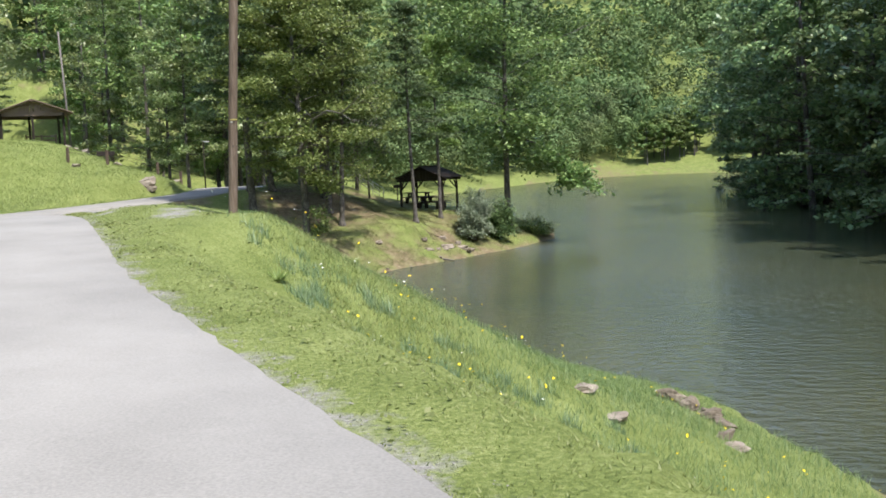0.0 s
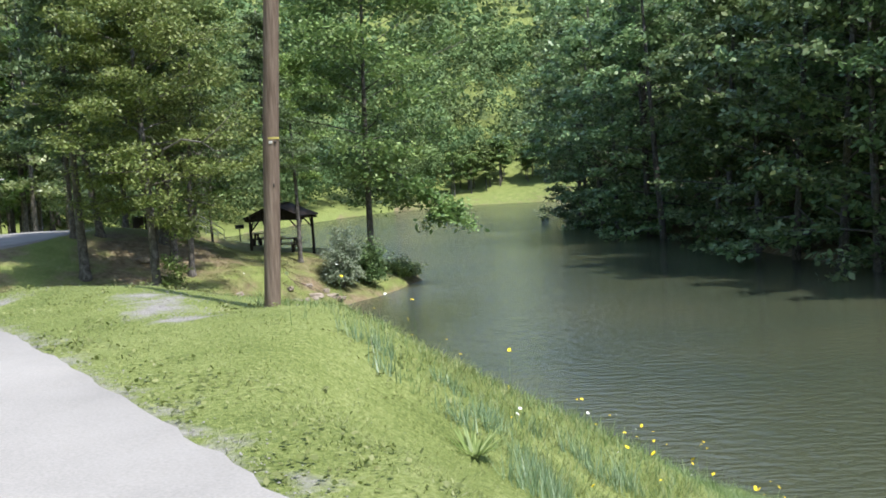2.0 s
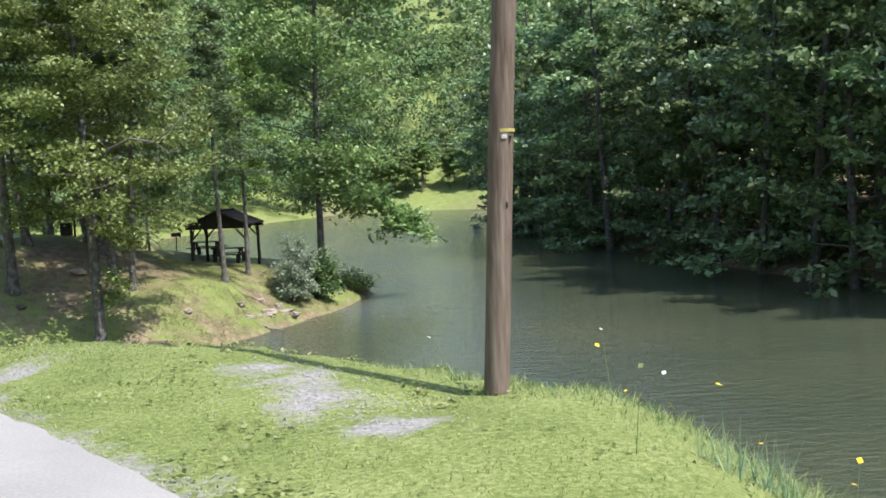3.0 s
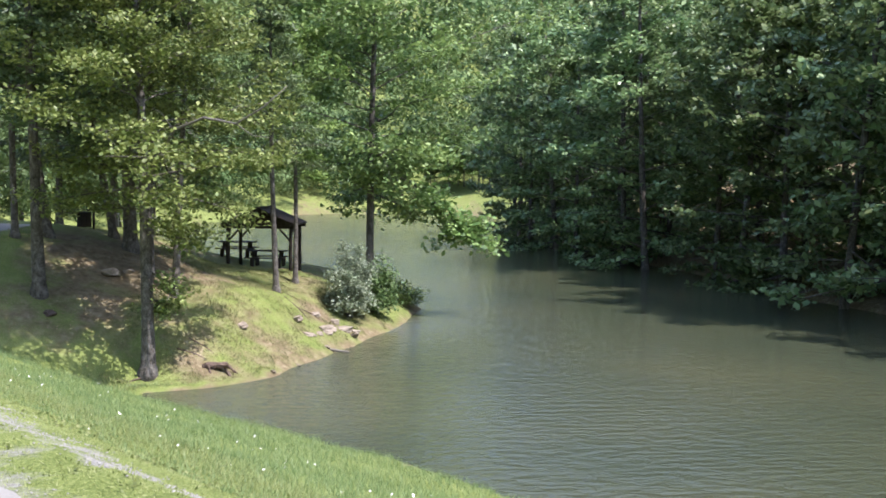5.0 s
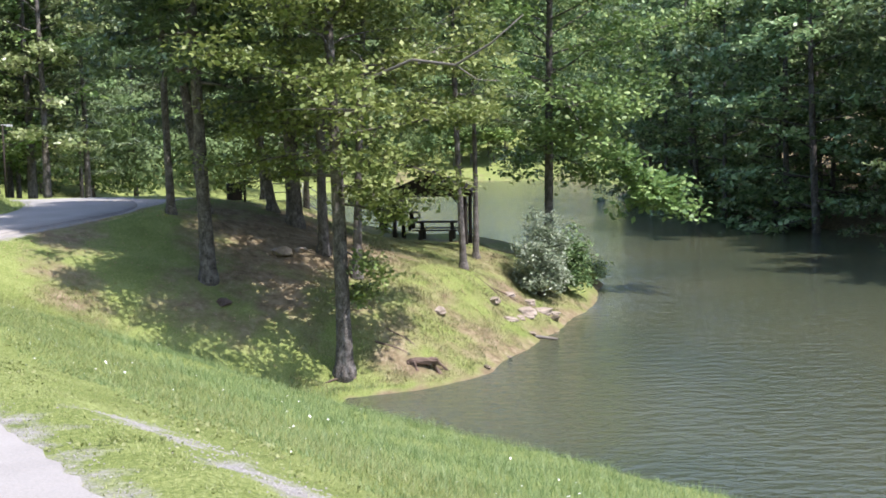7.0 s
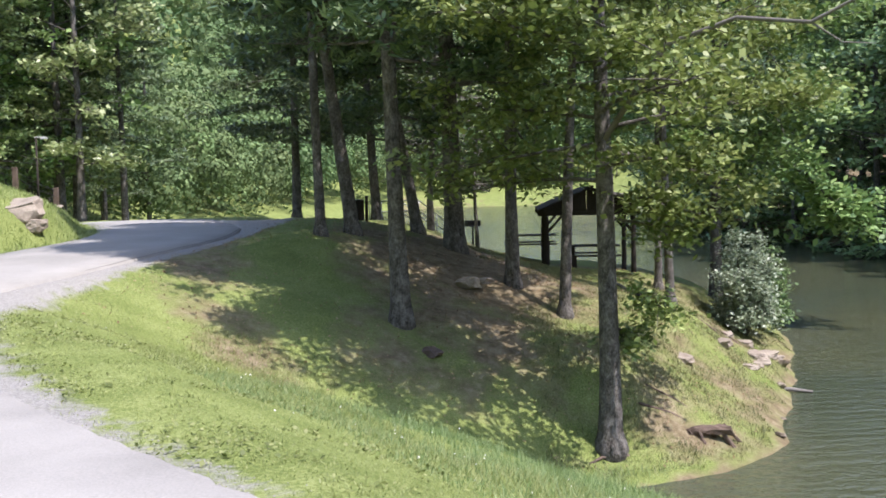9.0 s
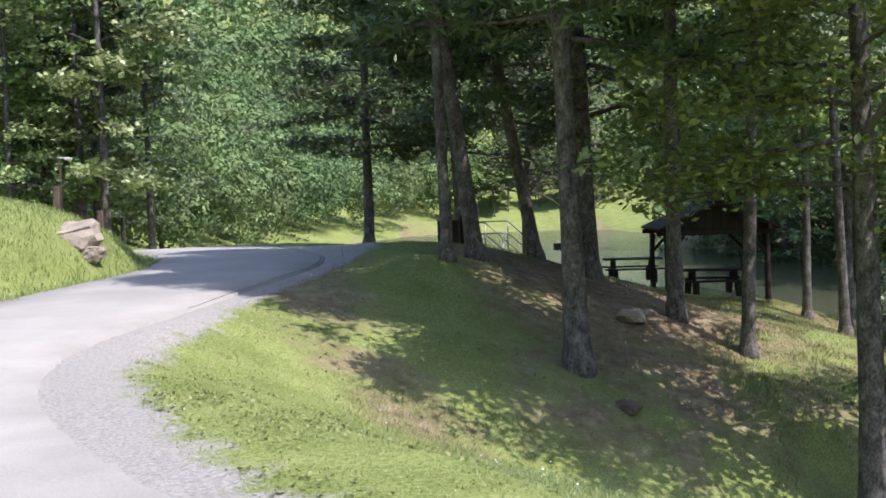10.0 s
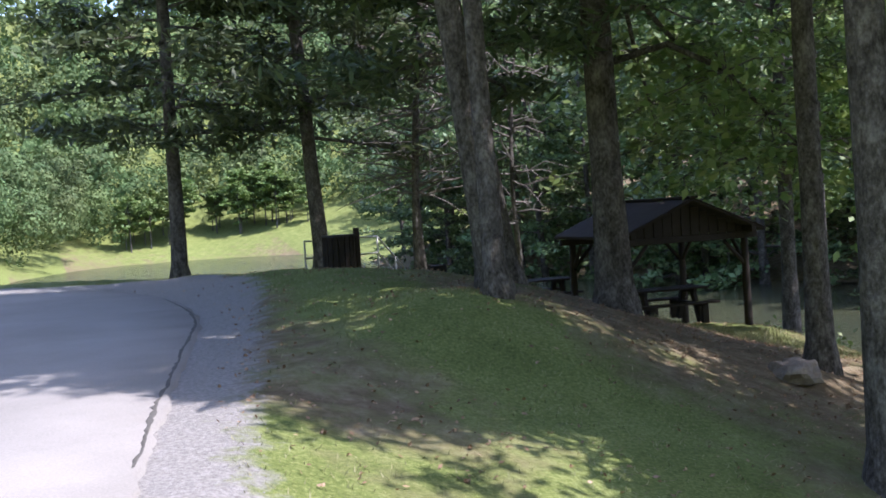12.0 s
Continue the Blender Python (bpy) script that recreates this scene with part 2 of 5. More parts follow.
def part_mesh(name, me, parent, label="", kind=""):
    ob = new(name, me)
    ob.parent = parent
    return tagged(ob, label, kind=kind)


def part(name, bm, mat, parent=None, label=""):
    me = bpy.data.meshes.new(name)
    bm.to_mesh(me)
    bm.free()
    me.materials.append(mat)
    ob = new(name, me)
    if parent is not None:
        ob.parent = parent
    return tagged(ob, label)


def empty(name, m, label, category, group="", kind=""):
    ob = new(name)
    ob.empty_display_size = 0.2
    ob.matrix_world = m
    return tagged(ob, label, category, group, kind)


def box_bm(bm, cx, cy, cz, sx, sy, sz, m=None, bevel=0.012):
    r = bmesh.ops.create_cube(bm, size=1.0)
    bmesh.ops.scale(bm, vec=(sx, sy, sz), verts=r["verts"])
    if bevel:
        es = list({e for v in r["verts"] for e in v.link_edges})
        r2 = bmesh.ops.bevel(bm, geom=es, offset=min(bevel, min(sx, sy, sz) * 0.3), segments=1, affect="EDGES")
        vs = list({v for f in r2["faces"] for v in f.verts})
        seen = set(vs)
        stack = list(vs)
        while stack:
            v = stack.pop()
            for e in v.link_edges:
                w = e.other_vert(v)
                if w not in seen:
                    seen.add(w)
                    stack.append(w)
        vs = list(seen)
    else:
        vs = r["verts"]
    mm = Matrix.Translation((cx, cy, cz)) @ (m if m is not None else Matrix())
    bmesh.ops.transform(bm, matrix=mm, verts=vs)
    return bm


def box(cx, cy, cz, sx, sy, sz, m=None, bevel=0.012):
    return box_bm(bmesh.new(), cx, cy, cz, sx, sy, sz, m, bevel)


def tube(points, radii, sides=7, verts=None, faces=None, cap=True):
    """A tapered tube along points, added to vertex and face lists."""
    verts = [] if verts is None else verts
    faces = [] if faces is None else faces
    pts = [Vector(p) for p in points]
    base = len(verts)
    up = Vector((0.3, 0.9, 0.1))
    for i, p in enumerate(pts):
        d = (pts[min(i + 1, len(pts) - 1)] - pts[max(i - 1, 0)]).normalized()
        a = d.cross(up)
        if a.length < 0.05:
            a = d.cross(Vector((1, 0, 0)))
        a.normalize()
        b = d.cross(a)
        for k in range(sides):
            th = 2 * math.pi * k / sides
            verts.append(p + (a * math.cos(th) + b * math.sin(th)) * radii[i])
    for i in range(len(pts) - 1):
        for k in range(sides):
            k2 = (k + 1) % sides
            faces.append((base + i * sides + k, base + i * sides + k2, base + (i + 1) * sides + k2, base + (i + 1) * sides + k))
    if cap:
        faces.append(tuple(base + k for k in range(sides))[::-1])
        faces.append(tuple(base + (len(pts) - 1) * sides + k for k in range(sides)))
    return verts, faces


# ---- plan of the land ----
SHORE = np.array([(60, -32), (40, -20), (26, -12), (15.5, -1.5), (9.9, 9.0), (7.5, 14.9), (5.7, 19.2), (2.2, 22.9), (-0.2, 26.8), (-3.0, 31.4),
                  (-5.9, 35.9), (-9.0, 39.2), (-11.4, 42.0), (-13.2, 43.9), (-12.9, 44.9), (-10.6, 45.9), (-8.7, 48.6), (-7.4, 51.6), (-6.0, 54.8), (-4.4, 59.5),
                  (-2.9, 64.5), (-2.6, 68.2), (-4.5, 72), (-9, 73.5), (-14, 75), (-19, 77), (-25, 83), (-30, 95), (-32, 120), (-27, 150),
                  (-20, 180), (-12, 205), (4, 222), (22, 215), (26, 190), (21, 165), (15.5, 150), (18, 135), (17, 118), (19, 100), (20.5, 85), (21, 68), (25, 50), (34, 28), (60, 0)], float)
ROAD = np.array([(14.91, -19.33, 4.35), (8.7, -11.42, 4.46), (2.6, -3.51, 4.65), (-1.44, 1.74, 4.86), (-4.3, 6.02, 5.04), (-6.47, 9.39, 5.1), (-9.27, 13.28, 4.99), (-12.22, 17.75, 4.78), (-14.45, 21.51, 4.52),
                 (-16.22, 24.55, 4.3), (-18.47, 27.88, 4.11), (-20.77, 31.18, 3.99), (-22.71, 34.05, 3.94), (-24.42, 36.92, 3.9), (-25.65, 39.84, 3.85), (-26.29, 42.76, 3.8), (-26.29, 45.59, 3.8), (-25.6, 48.6, 3.85),
                 (-24.65, 52.4, 3.96), (-23.6, 56.9, 4.09), (-23.9, 60.8, 4.2), (-26.3, 66.5, 4.2), (-31.5, 71.5, 3.95), (-41, 76.5, 3.8), (-58, 82, 3.7), (-85, 90, 4.5)], float)


def smooth(a, b, x):
    k = np.clip((x - a) / (b - a), 0, 1)
    return k * k * (3 - 2 * k)


def smooth_line(line, n=6):
    """Rounds the corners of a polyline (Catmull-Rom)."""
    out = []
    for i in range(len(line) - 1):
        p0, p1, p2, p3 = line[max(i - 1, 0)], line[i], line[i + 1], line[min(i + 2, len(line) - 1)]
        for k in range(n):
            u = k / n
            out.append(0.5 * (2 * p1 + (p2 - p0) * u + (2 * p0 - 5 * p1 + 4 * p2 - p3) * u * u + (3 * p1 - p0 - 3 * p2 + p3) * u ** 3))
    out.append(line[-1])
    return np.array(out)


ROAD_S = smooth_line(ROAD)
# an uneven waterline round the wooded point
shore_rng = np.random.default_rng(9)
SHORE = smooth_line(np.vstack([SHORE, SHORE[:1]]), 3)[:-1]
SHORE += shore_rng.normal(0, 0.12, SHORE.shape) * ((SHORE[:, 1] > 42) & (SHORE[:, 1] < 75) & (SHORE[:, 0] < 0))[:, None]


def line_distance(p, line, closed=False):
    """Distance to a polyline, place along it and side (positive on its right)."""
    a = line[:-1]
    b = line[1:]
    if closed:
        a = line
        b = np.roll(line, -1, axis=0)
    best = np.full(len(p), 1e9)
    idx = np.zeros(len(p), int)
    frac = np.zeros(len(p))
    side = np.zeros(len(p))
    for i in range(len(a)):
        d = (b[i] - a[i])[:2]
        w = p - a[i][:2]
        u = np.clip((w @ d) / (d @ d), 0, 1)
        q = w - u[:, None] * d
        r = np.hypot(q[:, 0], q[:, 1])
        m = r < best
        best[m], idx[m], frac[m] = r[m], i, u[m]
        side[m] = (d[1] * w[m, 0] - d[0] * w[m, 1])
    return best, idx, frac, side


def inside_lake(p):
    x, y = p[:, 0], p[:, 1]
    r = np.zeros(len(p), bool)
    b = np.roll(SHORE, -1, axis=0)
    for (x0, y0), (x1, y1) in zip(SHORE, b):
        if y0 == y1:
            continue
        c = (y0 > y) != (y1 > y)
        r ^= c & (x < (x1 - x0) * (y - y0) / (y1 - y0) + x0)
    return r


def wobble(x, y, s, a):
    return a * (np.sin(x * s + 1.3 * np.sin(y * s * 0.7)) * np.cos(y * s * 0.9 + 0.8 * np.sin(x * s * 1.3)))


def clear_depth(x):
    """How far the mown slope on the far shore reaches up from the water."""
    return np.clip((x + 9) * 0.95, 0.5, 20)


PATCHES = [(-3.77, 12.18), (-3.6, 11.85), (-3.43, 11.52), (-3.3, 11.2), (-3.0, 10.54), (-5.86, 13.3)] + [(-11.5 + 0.235 * k + 0.08 * (k * 7 % 3 - 1), 22.65 - 0.42 * k + 0.08 * (k * 5 % 3 - 1)) for k in range(9) if k != 6] + [(-13.27, 26.45), (-12.15, 24.66), (-11.95, 24.45), (-11.75, 24.2), (-11.5, 23.95), (-12.5, 25.05), (-12.85, 25.5), (-13.6, 26.6), (-14.0, 27.1), (-9.2, 19.1), (-8.6, 18.5)]
# knolls and dips of the point and the verge: place, widths, height
LUMPS = [(-18.9, 52.6, 1.4, 1.6, 0.34), (-16.6, 64.2, 2.0, 1.8, 0.45), (-13.2, 51.3, 1.3, 1.5, -0.32), (-15.4, 52.0, 1.2, 1.2, -0.15), (-9.3, 53.8, 1.5, 1.5, 0.3), (-9.0, 61.2, 2.0, 2.0, 0.33), (-5.3, 13.6, 1.5, 2.2, 0.16)]
HALF = 2.15     # half the road's width


def verge_width(y):
    """Width of the level grass beside the asphalt: widest round the utility pole."""
    return 0.5 + 2.4 * np.exp(-((y - 11.5) / 3.0) ** 2) + 0.5 * smooth(8, 2, y) + 1.0 * smooth(32, 38, y) * smooth(45, 43, y)


def apron(y):
    """Width of the gravel along the asphalt's lake side."""
    return np.interp(y, [-25, 20, 33, 37, 41, 45, 49, 56, 60, 63, 66], [0.03, 0.04, 0.10, 0.45, 0.85, 0.75, 0.5, 0.7, 1.5, 2.4, 0.6])


def land(p):
    """Height of the ground, and the worn-earth share, at points p (n, 2)."""
    p = np.asarray(p, float)
    x, y = p[:, 0], p[:, 1]
    ds, _, _, _ = line_distance(p, SHORE, True)
    wet = inside_lake(p)
    dr, ri, rf, side = line_distance(p, ROAD_S)
    zr = ROAD_S[ri, 2] * (1 - rf) + ROAD_S[ri + 1, 2] * rf
    off = np.maximum(dr - HALF, 0)
    dam = smooth(46.5, 41.0, y)                      # 1 on the dam, 0 on the wooded point
    away = np.maximum(off - (verge_width(y) + 1.9 * smooth(50.0, 53.0, y)), 0)
    t = ds / (ds + away + 1e-6)
    near = 0.12 + (zr - 0.12) * t ** (0.55 + (0.65 + 0.5 * smooth(14, 8, y)) * dam)
    near *= 1 - 0.45 * (1 - dam) * smooth(3.2, 0.3, ds)
    near -= 0.45 * np.exp(-((x + 10.6) / 3.2) ** 2 - ((y - 63.5) / 4) ** 2)
    near += 0.45 * np.exp(-((x + 17.5) / 3.0) ** 2 - ((y - 57.5) / 4.5) ** 2)
    near += 0.4 * np.exp(-((x + 16.4) / 3.0) ** 2 - ((y - 41.6) / 2.0) ** 2)
    for cx, cy, wx, wy, dz in LUMPS:
        near += dz * np.exp(-((x - cx) / wx) ** 2 - ((y - cy) / wy) ** 2) * smooth(0.3, 1.2, off)
    # a shallow gully between the dam and the wooded point
    gx, gy = x + 17, y - 45.2
    near -= 0.95 * np.exp(-(gx / 5.5) ** 2 - ((gy - 0.4) / 2.6) ** 2)
    # the mound with the pavilion, west of the road
    west = (side < 0)
    near += west * 2.1 * (1 - np.exp(-off / 2.0)) * np.exp(-((y - 56) / 8.0) ** 2)
    near += west * smooth(0.5, 9.0, off) * 2.75 * np.exp(-((x + 39) / 9.0) ** 2 - ((y - 60) / 8.5) ** 2)
    rise = 0.25 + 0.30 * ds
    clearing = smooth(-16, -10, x) * smooth(42, 34, x) * smooth(165, 190, y) * (1 - smooth(0.8, 1.2, ds / clear_depth(x)))
    hill = rise + 0.34 * np.maximum(ds - 25, 0)
    hill = 95 * np.tanh(hill / 95) + wobble(x, y, 0.025, 6) * smooth(20, 80, ds) + wobble(x, y, 0.3, 0.25) * smooth(2, 8, ds)
    w = smooth(34, 17, dr)
    h = near * w + hill * (1 - w)
    h += wobble(x, y, 1.1, 0.05) * smooth(0.4, 2.0, off) + wobble(x + 5, y, 2.7, 0.02) * smooth(0.2, 1.0, off)
    h = np.where(off < 0.9, (zr - 0.035) + (h - zr + 0.035) * smooth(0.35, 0.9, off), h)
    h = np.where(wet, -np.minimum(ds * 0.35, 3.0) + 0.1 * np.exp(-ds * 4), np.maximum(h, 0.1))
    # earth: under the trees of the point, the eroded shore, forest floor
    point = smooth(-21, -17, x) * smooth(1.5, -1.5, x) * smooth(44, 47, y) * smooth(80, 72, y)
    earth = (0.44 - 0.04 * smooth(-14, -11, x) + wobble(x, y, 0.9, 0.12)) * point + 0.4 * point * np.exp(-((x + 15.0) / 2.6) ** 2 - ((y - 54.0) / 3.0) ** 2)
    # a dry, trodden strip where the mown verge ends under the trees
    trod = np.hypot(x - np.interp(y, [44, 46, 48, 50, 52, 58], [-18.6, -20.0, -20.7, -21.5, -21.9, -21.2]), 0)
    earth = np.maximum(earth, (0.5 + wobble(x, y, 1.3, 0.12)) * smooth(2.6, 0.3, trod) * smooth(43.5, 46, y) * smooth(60, 56, y))
    earth = np.maximum(earth, 0.75 * np.exp(-((x + 11.4) / 1.7) ** 2 - ((y - 46.9) / 0.9) ** 2))
    earth = np.maximum(earth, 0.6 * np.exp(-((x - 5.9) / 0.7) ** 2 - ((y - 15.0) / 1.1) ** 2))
    earth = np.maximum(earth, 0.75 * np.exp(-((x + 7.6) / 1.2) ** 2 - ((y - 55.2) / 2.4) ** 2))
    earth = np.maximum(earth, (0.4 + wobble(x, y, 2.4, 0.22)) * smooth(1.5, 0.3, ds) * point)
    lawn_west = smooth(-64, -58, x) * smooth(-22, -26, x) * smooth(66, 70, y) * smooth(108, 100, y)
    earth = np.maximum(earth, 0.35 * (1 - w) * (1 - clearing) * (1 - lawn_west) * smooth(4, 12, ds))
    earth = np.where((x > 12) & (y > 36) & (y < 160), 0.75 * (1 - clearing), earth)
    earth = np.where(y > 160, 0.3 * earth, earth)
    earth = np.where(wet, 0.6, earth)
    return h, earth, dict(ds=ds, dr=dr, off=off, wet=wet, side=side, zr=zr)


def ground_z(x, y):
    return float(land([(x, y)])[0][0])


def axis(lo, a, b, hi, step):
    """Grid lines: fine from a to b, widening outwards to lo and hi."""
    mid = list(np.arange(a, b + 1e-6, step))
    left, right = [a], [b]
    d = step
    while left[-1] > lo:
        d *= 1.25
        left.append(left[-1] - d)
    d = step
    while right[-1] < hi:
        d *= 1.25
        right.append(right[-1] + d)
    return np.array(left[:0:-1] + mid + right[1:])


gxs, gys = axis(-1500, -48, 24, 1500, 0.45), axis(-1500, -12, 84, 1800, 0.45)
GX, GY = np.meshgrid(gxs, gys)
gp = np.stack([GX.ravel(), GY.ravel()], 1)
gh, gearth, ginfo = land(gp)
nx, ny = len(gxs), len(gys)
ii = (np.arange(ny - 1)[:, None] * nx + np.arange(nx - 1)).ravel()
me = bpy.data.meshes.new("ground")
me.from_pydata(np.column_stack([gp, gh]).tolist(), [], np.column_stack([ii, ii + 1, ii + nx + 1, ii + nx]).tolist())
me.materials.append(M_GROUND)
layer = me.color_attributes.new("cover", "FLOAT_COLOR", "POINT")
gravel = np.zeros(len(gp))
for cx, cy in PATCHES:
    gravel = np.maximum(gravel, 1.0 * np.exp(-((gp[:, 0] - cx) ** 2 + (gp[:, 1] - cy) ** 2) / 0.45 ** 2))
east_side = ginfo["side"] > 0
gravel = np.maximum(gravel, np.clip(0.66 + (apron(gp[:, 1]) * east_side + 0.05 - ginfo["off"]) * 1.1, 0, 1) * (np.abs(gp[:, 0]) < 60))
layer.data.foreach_set("color", np.column_stack([gearth, gravel, gearth * 0, gearth * 0 + 1]).astype(np.float32).ravel())
me.shade_smooth()
ground = tagged(new("ground", me), "grassy banks and worn earth round a lake", "ground", kind="structure")


def quick_land(p):
    """land() for many points at once, read between the lines of the ground's grid."""
    i = np.clip(np.searchsorted(gxs, p[:, 0]) - 1, 0, nx - 2)
    j = np.clip(np.searchsorted(gys, p[:, 1]) - 1, 0, ny - 2)
    u = (p[:, 0] - gxs[i]) / (gxs[i + 1] - gxs[i])
    v = (p[:, 1] - gys[j]) / (gys[j + 1] - gys[j])
    k = j * nx + i

    def pick(a):
        a = a.astype(float)
        return (a[k] * (1 - u) + a[k + 1] * u) * (1 - v) + (a[k + nx] * (1 - u) + a[k + nx + 1] * u) * v
    info = {n: pick(a) for n, a in ginfo.items() if n != "wet"}
    info["wet"] = pick(ginfo["wet"]) > 0.3
    return pick(gh), pick(gearth), info


# lake surface
wv = [(-60, -40, 0), (80, -40, 0), (80, 240, 0), (-60, 240, 0)]
water = tagged(new("water", mesh_from("water", wv, [(0, 1, 2, 3)], M_WATER)), "murky olive lake water with small ripples", "lake", kind="structure")

# road: a strip that follows its centre line, with ragged edges
rng = np.random.default_rng(3)
rs = smooth_line(ROAD, 24)
tan = np.gradient(rs[:, :2], axis=0)
tan /= np.linalg.norm(tan, axis=1)[:, None]
nrm = np.column_stack([tan[:, 1], -tan[:, 0]])
rv, rf = [], []
cols = [-1.0, -0.97, -0.5, 0.0, 0.5, 0.97, 1.0]
for i in range(len(rs)):
    for k in cols:
        e = HALF * k + (rng.normal(0, 0.018) if abs(k) > 0.9 else 0)
        z = rs[i, 2] + 0.03 * (1 - k * k) + (-0.12 if abs(k) == 1.0 else 0.012)
        rv.append((rs[i, 0] + nrm[i, 0] * e, rs[i, 1] + nrm[i, 1] * e, z))
m = len(cols)
for i in range(len(rs) - 1):
    for k in range(m - 1):
        rf.append((i * m + k, i * m + k + 1, (i + 1) * m + k + 1, (i + 1) * m + k))
road = tagged(new("road", mesh_from("road", rv, rf, M_ASPHALT, True)), "sun-bleached narrow asphalt road over the dam", "road", kind="structure")


# ---- trees ----
def leaf_quads(rng, centres, spread, n, length, width, flat=0.6, droop=0.0):
    """n pointed leaves scattered round the centres, an array (n, 4, 3)."""
    c = centres[rng.integers(0, len(centres), n)]
    d = rng.normal(0, 1, (n, 3)) * spread * np.array([1, 1, flat])
    c = c + d
    th = rng.uniform(0, 2 * np.pi, n)
    el = rng.normal(-droop, 0.45, n)
    a = np.column_stack([np.cos(th) * np.cos(el), np.sin(th) * np.cos(el), np.sin(el)])
    nrm = np.column_stack([rng.normal(0, 0.55, n), rng.normal(0, 0.55, n), np.ones(n)])
    b = np.cross(nrm, a)
    b /= np.linalg.norm(b, axis=1)[:, None] + 1e-9
    s = rng.uniform(0.65, 1.35, n)[:, None]
    return np.stack([c - a * length * s * 0.5, c + b * width * s * 0.5 - a * length * s * 0.06, c + a * length * s * 0.5, c - b * width * s * 0.5 - a * length * s * 0.06], 1)


def trunk_line(rng, height, lean, bow=0.15, n=9):
    pts = []
    ph = rng.uniform(0, 6.3)
    for i in range(n):
        u = i / (n - 1)
        pts.append(Vector((lean[0] * u * height + bow * math.sin(u * 3 + ph) * u, lean[1] * u * height + bow * math.cos(u * 2.6 + ph) * u, u * height)))
    return pts


def along(pts, u):
    k = u * (len(pts) - 1)
    i = min(int(k), len(pts) - 2)
    return pts[i].lerp(pts[i + 1], k - i)


def grow(seed, height, radius, crown_base, crown_r, kind, leaves, leaf, lean=(0, 0), limbs=26, top=0.15, flare=1.5, twigs=2, clump=0.085):
    """Meshes of one tree: trunk, limbs, crown."""
    rng = np.random.default_rng(seed)
    line = trunk_line(rng, height, lean)
    radii = [radius * ((1 - 0.85 * i / 8) ** 0.8) for i in range(9)]
    line = [line[0] - Vector((0, 0, 0.35)), line[0] + Vector((0, 0, 0.03)), line[0].lerp(line[1], 0.18), line[0].lerp(line[1], 0.45)] + line[1:]
    radii = [radius * flare * 1.15, radius * flare, radius * 1.12, radius * 1.03] + radii[1:]
    tv, tf = tube(line, radii, 10)
    # knobbly bark
    tv = [v + Vector((noise.noise(v * 3.1), noise.noise(v * 3.1 + Vector((7, 3, 1))), 0)) * radius * 0.16 for v in tv]
    lv, lf, tips = [], [], []
    for k in range(limbs):
        u = crown_base / height + (1 - crown_base / height) * ((k + rng.uniform(0, 0.9)) / limbs) ** 0.9
        u = min(u, 0.97)
        s = (u - crown_base / height) / (1 - crown_base / height)
        if kind == "pine":
            reach = crown_r * (1.0 - s * (1 - top)) * rng.uniform(0.65, 1.1)
            lift = rng.uniform(-0.12, 0.12) + 0.25 * s
        else:
            reach = crown_r * (math.sin(math.pi * min(0.12 + s * 0.86, 1.0)) ** 0.6) * rng.uniform(0.6, 1.1)
            lift = rng.uniform(0.0, 0.45) + 0.45 * s - 0.25 * (s < 0.2)
        th = k * 2.399 + rng.uniform(-0.5, 0.5)
        p0 = along(line[3:], u)
        pts = [p0]
        sag = rng.uniform(0.05, 0.22) if kind != "pine" else rng.uniform(0.0, 0.15)
        for j in range(1, 6):
            q = j / 5
            th += rng.normal(0, 0.13)
            pts.append(p0 + Vector((math.cos(th) * reach * q, math.sin(th) * reach * q, reach * (lift * q - sag * q * q))))
        r0 = max(radius * (1 - 0.8 * u) * 0.33, 0.012)
        tube(pts, [r0 * (1 - 0.8 * j / 5) for j in range(6)], 5 if twigs > 1 else 4, lv, lf, False)
        for j in range(2, 6):
            tips.append(pts[j])
            for _ in range(twigs):
                side = Vector((rng.normal(0, 1), rng.normal(0, 1), rng.normal(0.1, 0.35)))
                q = pts[j] + side.normalized() * reach * rng.uniform(0.12, 0.34)
                tube([pts[j - 1].lerp(pts[j], 0.6), pts[j].lerp(q, 0.5) + Vector((0, 0, 0.03)), q], [r0 * 0.3, r0 * 0.22, r0 * 0.1], 4 if twigs > 1 else 3, lv, lf, False)
                tips.append(q)
    tips = np.array([tuple(p) for p in tips])
    keep = rng.uniform(0, 1, len(tips)) < 0.7
    size = max(crown_r * clump, 0.2)
    q = leaf_quads(rng, tips[keep], size, leaves, leaf[0], leaf[1], 0.3 if kind == "pine" else 0.45, 0.25)
    return tv, tf, lv, lf, q


def tree(name, x, y, label, category, leaf_mat, bark=None, group="", spin=0.0, z=None, **g):
    tv, tf, lv, lf, q = grow(**g)
    bark = bark or M_BARK
    zz = ground_z(x, y) if z is None else z
    ob = empty(name, pose(x, y, zz, 0, 0, spin), label, category, group)
    part_mesh("trunk", mesh_from("trunk", tv, tf, bark, True), ob)
    part_mesh("branchwork", mesh_from("branchwork", lv, lf, bark, True), ob, kind="stuff")
    part_mesh("crown", quads_mesh("crown", q, leaf_mat), ob)
    return ob


POINT = "trees on the point"
